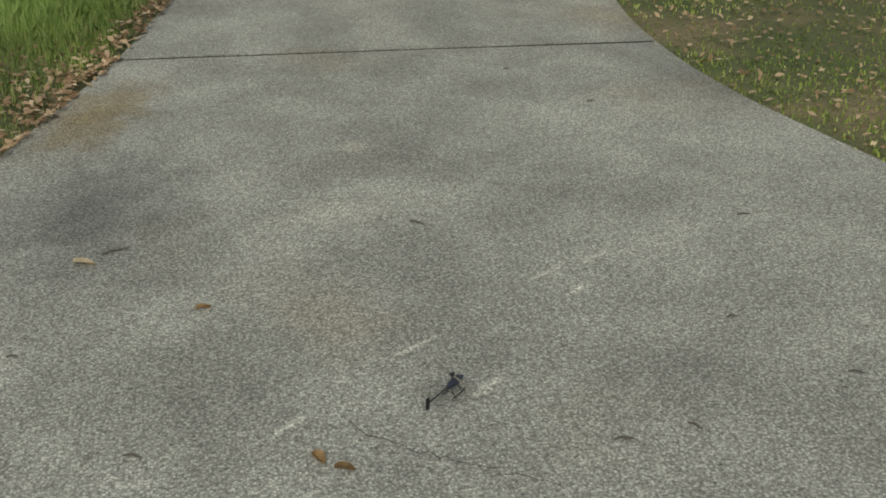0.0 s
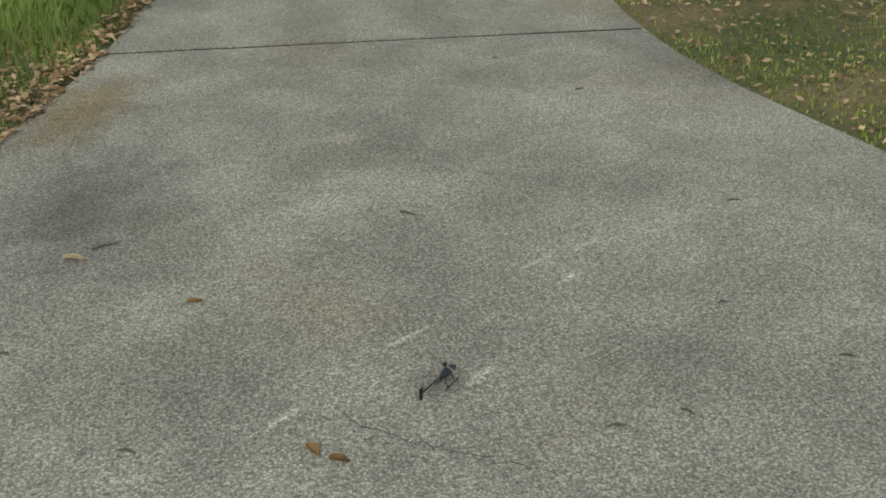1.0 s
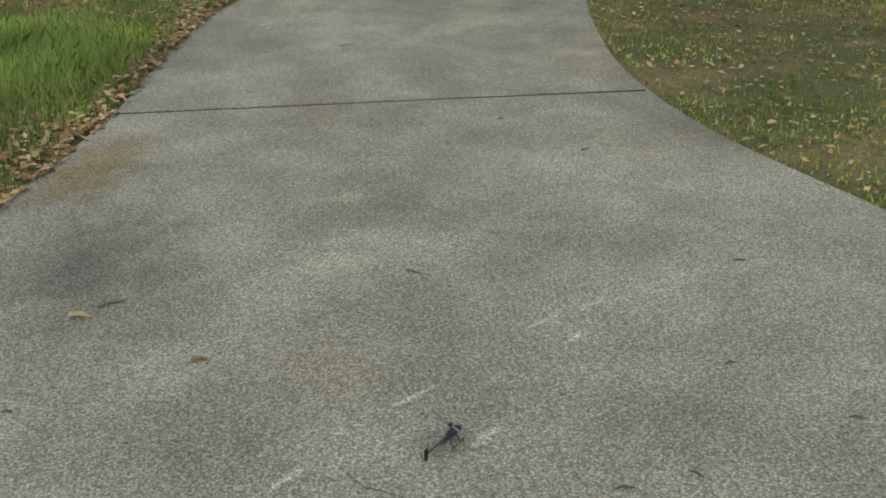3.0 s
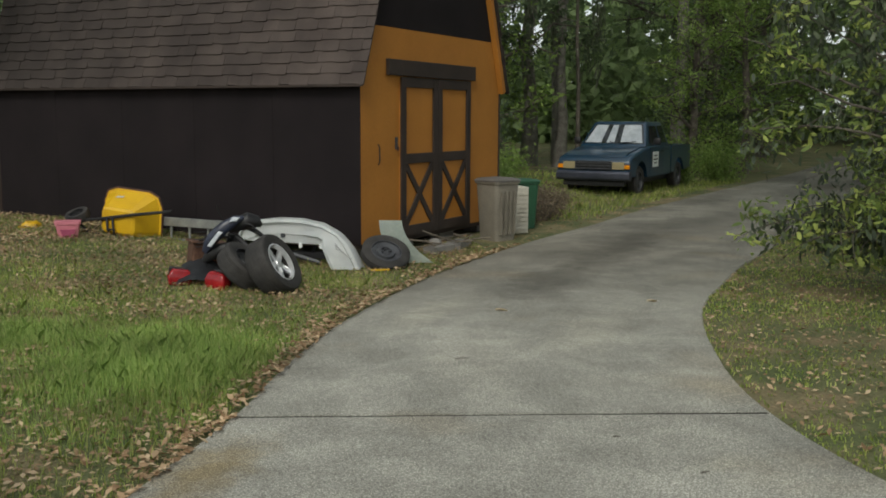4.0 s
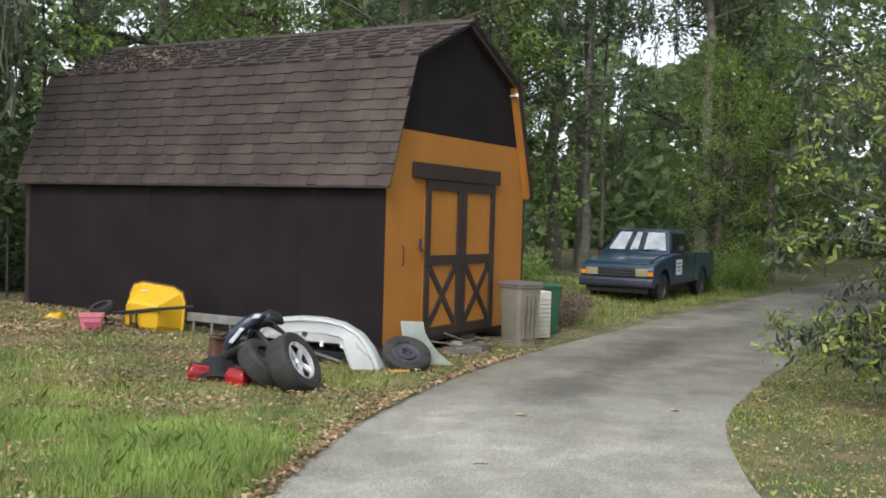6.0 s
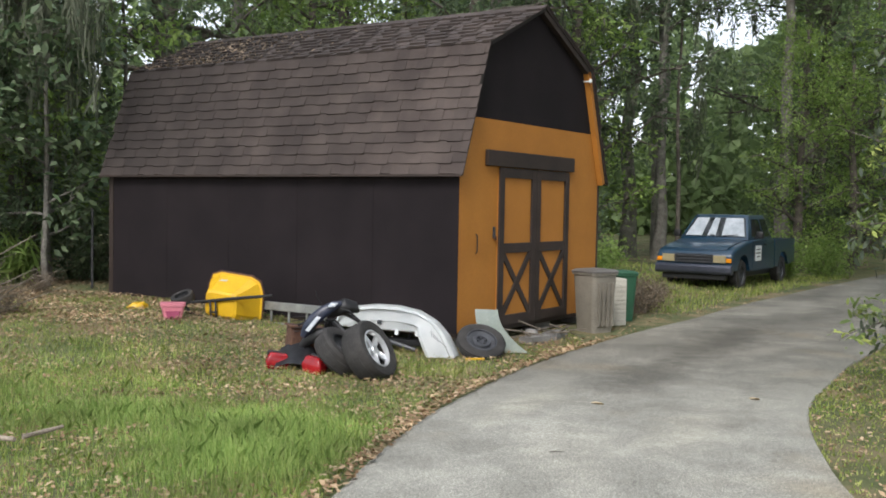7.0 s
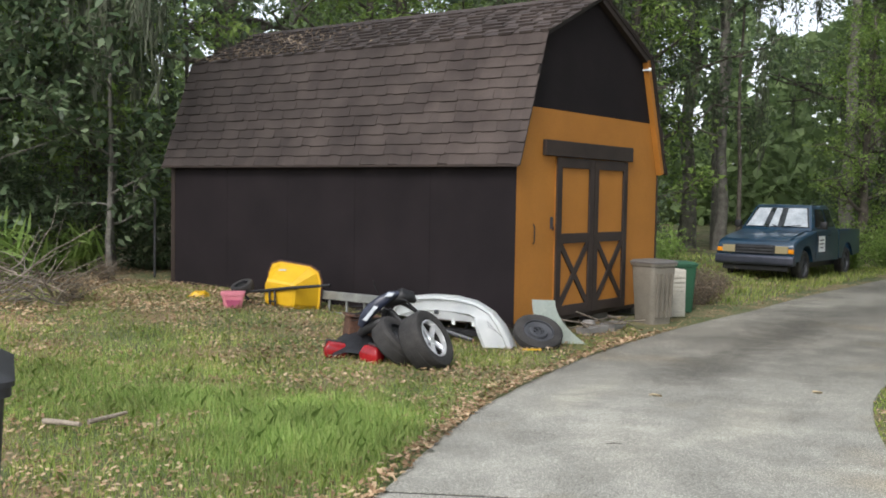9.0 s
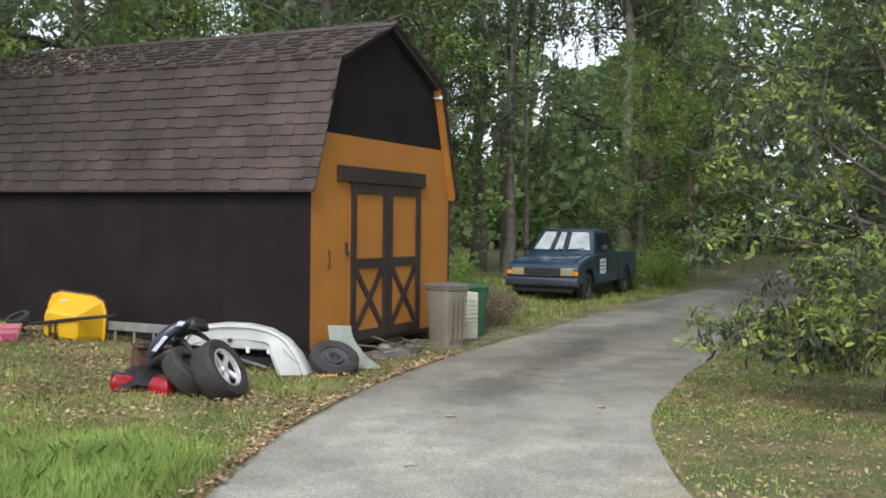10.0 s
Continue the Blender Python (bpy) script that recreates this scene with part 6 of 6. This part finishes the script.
crown = new("crown", leaf_mesh("crown", whorls(600, 9, [0.07, 0.07, 0.035], 0.03), 0.088, nr, M_LEAF_NEAR, 0.1, 0.36, True))
crown.parent = near
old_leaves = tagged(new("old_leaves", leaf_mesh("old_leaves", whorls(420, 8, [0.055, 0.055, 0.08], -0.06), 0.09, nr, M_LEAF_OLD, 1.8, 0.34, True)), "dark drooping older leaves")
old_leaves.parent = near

# ---- lawn, tall grass and fallen leaves ----
gr = np.random.default_rng(101)


def patchy(x, y, s, ph):
    return 0.5 + 0.25 * (np.sin(x * s + ph) * np.sin(y * s * 0.9 + 1.3 * ph) + np.sin(x * s * 2.3 + y * s * 1.7 + ph) * 0.7 + np.sin(y * s * 3.1 - x * s * 1.1) * 0.4)


def scatter(n, x0, x1, y0, y1, keep_f, margin=0.02):
    x, y = gr.uniform(x0, x1, n), gr.uniform(y0, y1, n)
    k = off_drive(x, y, margin) & ~in_shed(x, y) & (gr.uniform(0, 1, n) < keep_f(x, y))
    return x[k], y[k]


def lawn(name, label, parts, mat, kind="stuff"):
    x = np.concatenate([p[0] for p in parts])
    y = np.concatenate([p[1] for p in parts])
    h = np.concatenate([np.full(len(p[0]), p[2]) for p in parts]) * gr.uniform(0.45, 1.25, len(x))
    w = np.concatenate([np.full(len(p[0]), p[3]) for p in parts])
    ob = new(name, blade_mesh(name, x, y, land(x, y) - 0.005, h, w, gr, mat, 0.7))
    return tagged(ob, label, "grass", kind=kind)


def left_of(x, y):
    return x < edge_curve(LEFT, y)


def mound(x, y, cx, cy, rx, ry):
    return np.exp(-1.0 * (((x - cx) / rx) ** 2 + ((y - cy) / ry) ** 2) ** 1.3)


def clump_at(x, y):
    return np.maximum(np.maximum(mound(x, y, -1.05, 6.6, 0.85, 1.25), 0.75 * mound(x, y, -2.3, 7.5, 0.9, 0.6)), 0.5 * mound(x, y, -3.3, 8.0, 0.9, 0.9))


tall = scatter(115000, -4.6, 0.2, 4.8, 9.4, lambda x, y: left_of(x, y) * clump_at(x, y), 0.12)
loose = scatter(42000, -5.6, 0.4, 5.4, 10.4, lambda x, y: left_of(x, y) * mound(x, y, -2.6, 8.0, 2.4, 2.1) * np.clip(patchy(x, y, 2.6, 0.9) * 3.0 - 1.25, 0.04, 1), 0.15)
lawn("tall_grass", "patch of tall bright green grass beside the drive", [(*tall, 0.055 + 0.09 * clump_at(*tall), 0.0044), (*loose, 0.07, 0.0042)], M_TALL)
left_short = scatter(190000, -8.0, 2.0, 2.5, 14.5, lambda x, y: left_of(x, y) * np.clip(patchy(x, y, 1.5, 0.4) * 1.9 - 0.3, 0.12, 1) * np.where(y > 9.5, 0.75, 1.0), 0.05)
left_mid = scatter(42000, -7.0, 0.5, 6.0, 11.0, lambda x, y: left_of(x, y) * np.clip(patchy(x, y, 1.1, 2.0) * 1.8 - 0.75, 0, 1), 0.15)
near_left = scatter(9000, -2.6, 0.0, 3.0, 6.2, lambda x, y: left_of(x, y) * np.clip(patchy(x, y, 3.2, 1.1) * 1.6 - 0.5, 0.05, 1), 0.08)
far_strip = scatter(16000, 3.0, 12.0, 15.5, 25.0, lambda x, y: left_of(x, y) * 0.9, 0.4)
right_short = scatter(120000, 2.3, 11.0, 2.0, 15.0, lambda x, y: (~left_of(x, y)) * np.clip(patchy(x, y, 1.3, 3.0) * 1.3 - 0.1, 0.15, 1), 0.01)
lawn("lawn_grass", "thin short lawn mixed with fallen leaves", [(*left_short, 0.055, 0.0042), (*left_mid, 0.10, 0.005), (*near_left, 0.10, 0.006), (*far_strip, 0.12, 0.012), (*right_short, 0.034, 0.011)], M_GRASS)


def litter(name, label, x, y, size, mat, lift=0.012):
    n = len(x)
    c = np.stack([x, y, land(x, y) + gr.uniform(0.004, 0.03, n) + lift], 1)
    d = unit(np.stack([gr.normal(size=n), gr.normal(size=n), gr.normal(size=n) * 0.22], 1))
    nrm = unit(np.stack([gr.normal(size=n) * 0.35, gr.normal(size=n) * 0.35, np.ones(n)], 1))
    side = unit(np.cross(nrm, d))
    s = (size * gr.uniform(0.55, 1.3, n))[:, None]
    w = side * s * 0.24
    up_ = nrm * s * 0.1
    v = np.stack([c - d * s / 2, c + w + up_, c + d * s / 2 + up_ * 0.5, c - w + up_ * 0.8], 1).reshape(-1, 3)
    ob = new(name, raw_mesh(name, v, np.arange(4 * n).reshape(n, 4), mat))
    return tagged(ob, label, "leaves", kind="stuff")


def near_edge(x, y):
    g = edge_curve(LEFT, y) - x
    return np.exp(-((g - 0.06) / 0.13) ** 2)


e_y = gr.uniform(3.0, 12.5, 1500)
e_x = edge_curve(LEFT, e_y) - np.abs(gr.normal(0.03, 0.11, 1500)) + 0.03
l1 = scatter(120000, -8.0, 2.0, 2.5, 15.0, lambda x, y: left_of(x, y) * np.clip(1.1 - patchy(x, y, 1.5, 0.4) * 1.2, 0.1, 0.9) * np.clip(1.1 - 1.3 * clump_at(x, y), 0.08, 1), 0.0)
l2 = scatter(24000, 2.3, 11.0, 2.0, 16.0, lambda x, y: (~left_of(x, y)) * 0.8, 0.02)
l3 = scatter(5000, 2.5, 8.5, 12.5, 21.0, lambda x, y: left_of(x, y) * 0.9, 0.0)
l4 = scatter(5000, -10.0, -3.0, 11.0, 17.5, lambda x, y: left_of(x, y) * 0.9, 0.0)
lx = np.concatenate([l1[0], l2[0], l3[0], l4[0]])
ly = np.concatenate([l1[1], l2[1], l3[1], l4[1]])
litter("leaf_litter", "brown dry leaves scattered over the lawn", lx, ly, 0.046, M_LITTER)
litter("edge_leaves", "drift of tan dry leaves along the drive's edge", e_x, e_y, 0.056, M_LITTER, 0.022)

# leaves blown onto the roof's upper slope
rl = np.random.default_rng(55)
n_r = 700
al = np.clip(rl.normal(4.9, 0.75, n_r), 2.5, 6.1)
fr = rl.uniform(0.05, 1.0, n_r) ** 1.4
px_ = BREAK_X + 0.02 + (SW / 2 - BREAK_X - 0.04) * fr
pz_ = BREAK_Z + 0.04 + 0.60 * fr
cr = np.array([tuple(SHED_M @ Vector((a_, b_, c_))) for a_, b_, c_ in zip(px_, al, pz_)])
tagged(new("roof_leaves", leaf_mesh("roof_leaves", cr, 0.06, rl, M_DRYLEAF, 0.0)), "drift of dry leaves on the shed roof", "leaves", kind="stuff")
# beards of moss hanging from boughs over the shed's far end
for k, (x, y, z, n_) in enumerate(((-4.55, 14.4, 4.7, 7), (-5.4, 15.2, 5.2, 12), (-6.3, 15.8, 5.6, 14), (-7.2, 16.2, 5.2, 12), (-5.9, 16.4, 4.2, 8))):
    mg = thing("moss_bough", pose(x, y, z), "grey-green moss hanging from a thin bough", "hanging moss", "hanging moss")
    rg = np.random.default_rng(200 + k)
    anchors = np.stack([rg.uniform(-1.3, 0.7, n_), rg.normal(0.2, 0.4, n_), rg.normal(0.1, 0.35, n_)], 1)
    part("bough", tube(bmesh.new(), [(-1.6, 0.9, 0.3), (-0.5, 0.1, 0.05), (0.5, -0.05, 0.0), (0.7, -0.1, -0.05)], [0.03, 0.022, 0.014, 0.006], 6), M_BARK, mg)
    mo = tagged(new("moss", moss_mesh(anchors, rg)), kind="stuff")
    mo.parent = mg
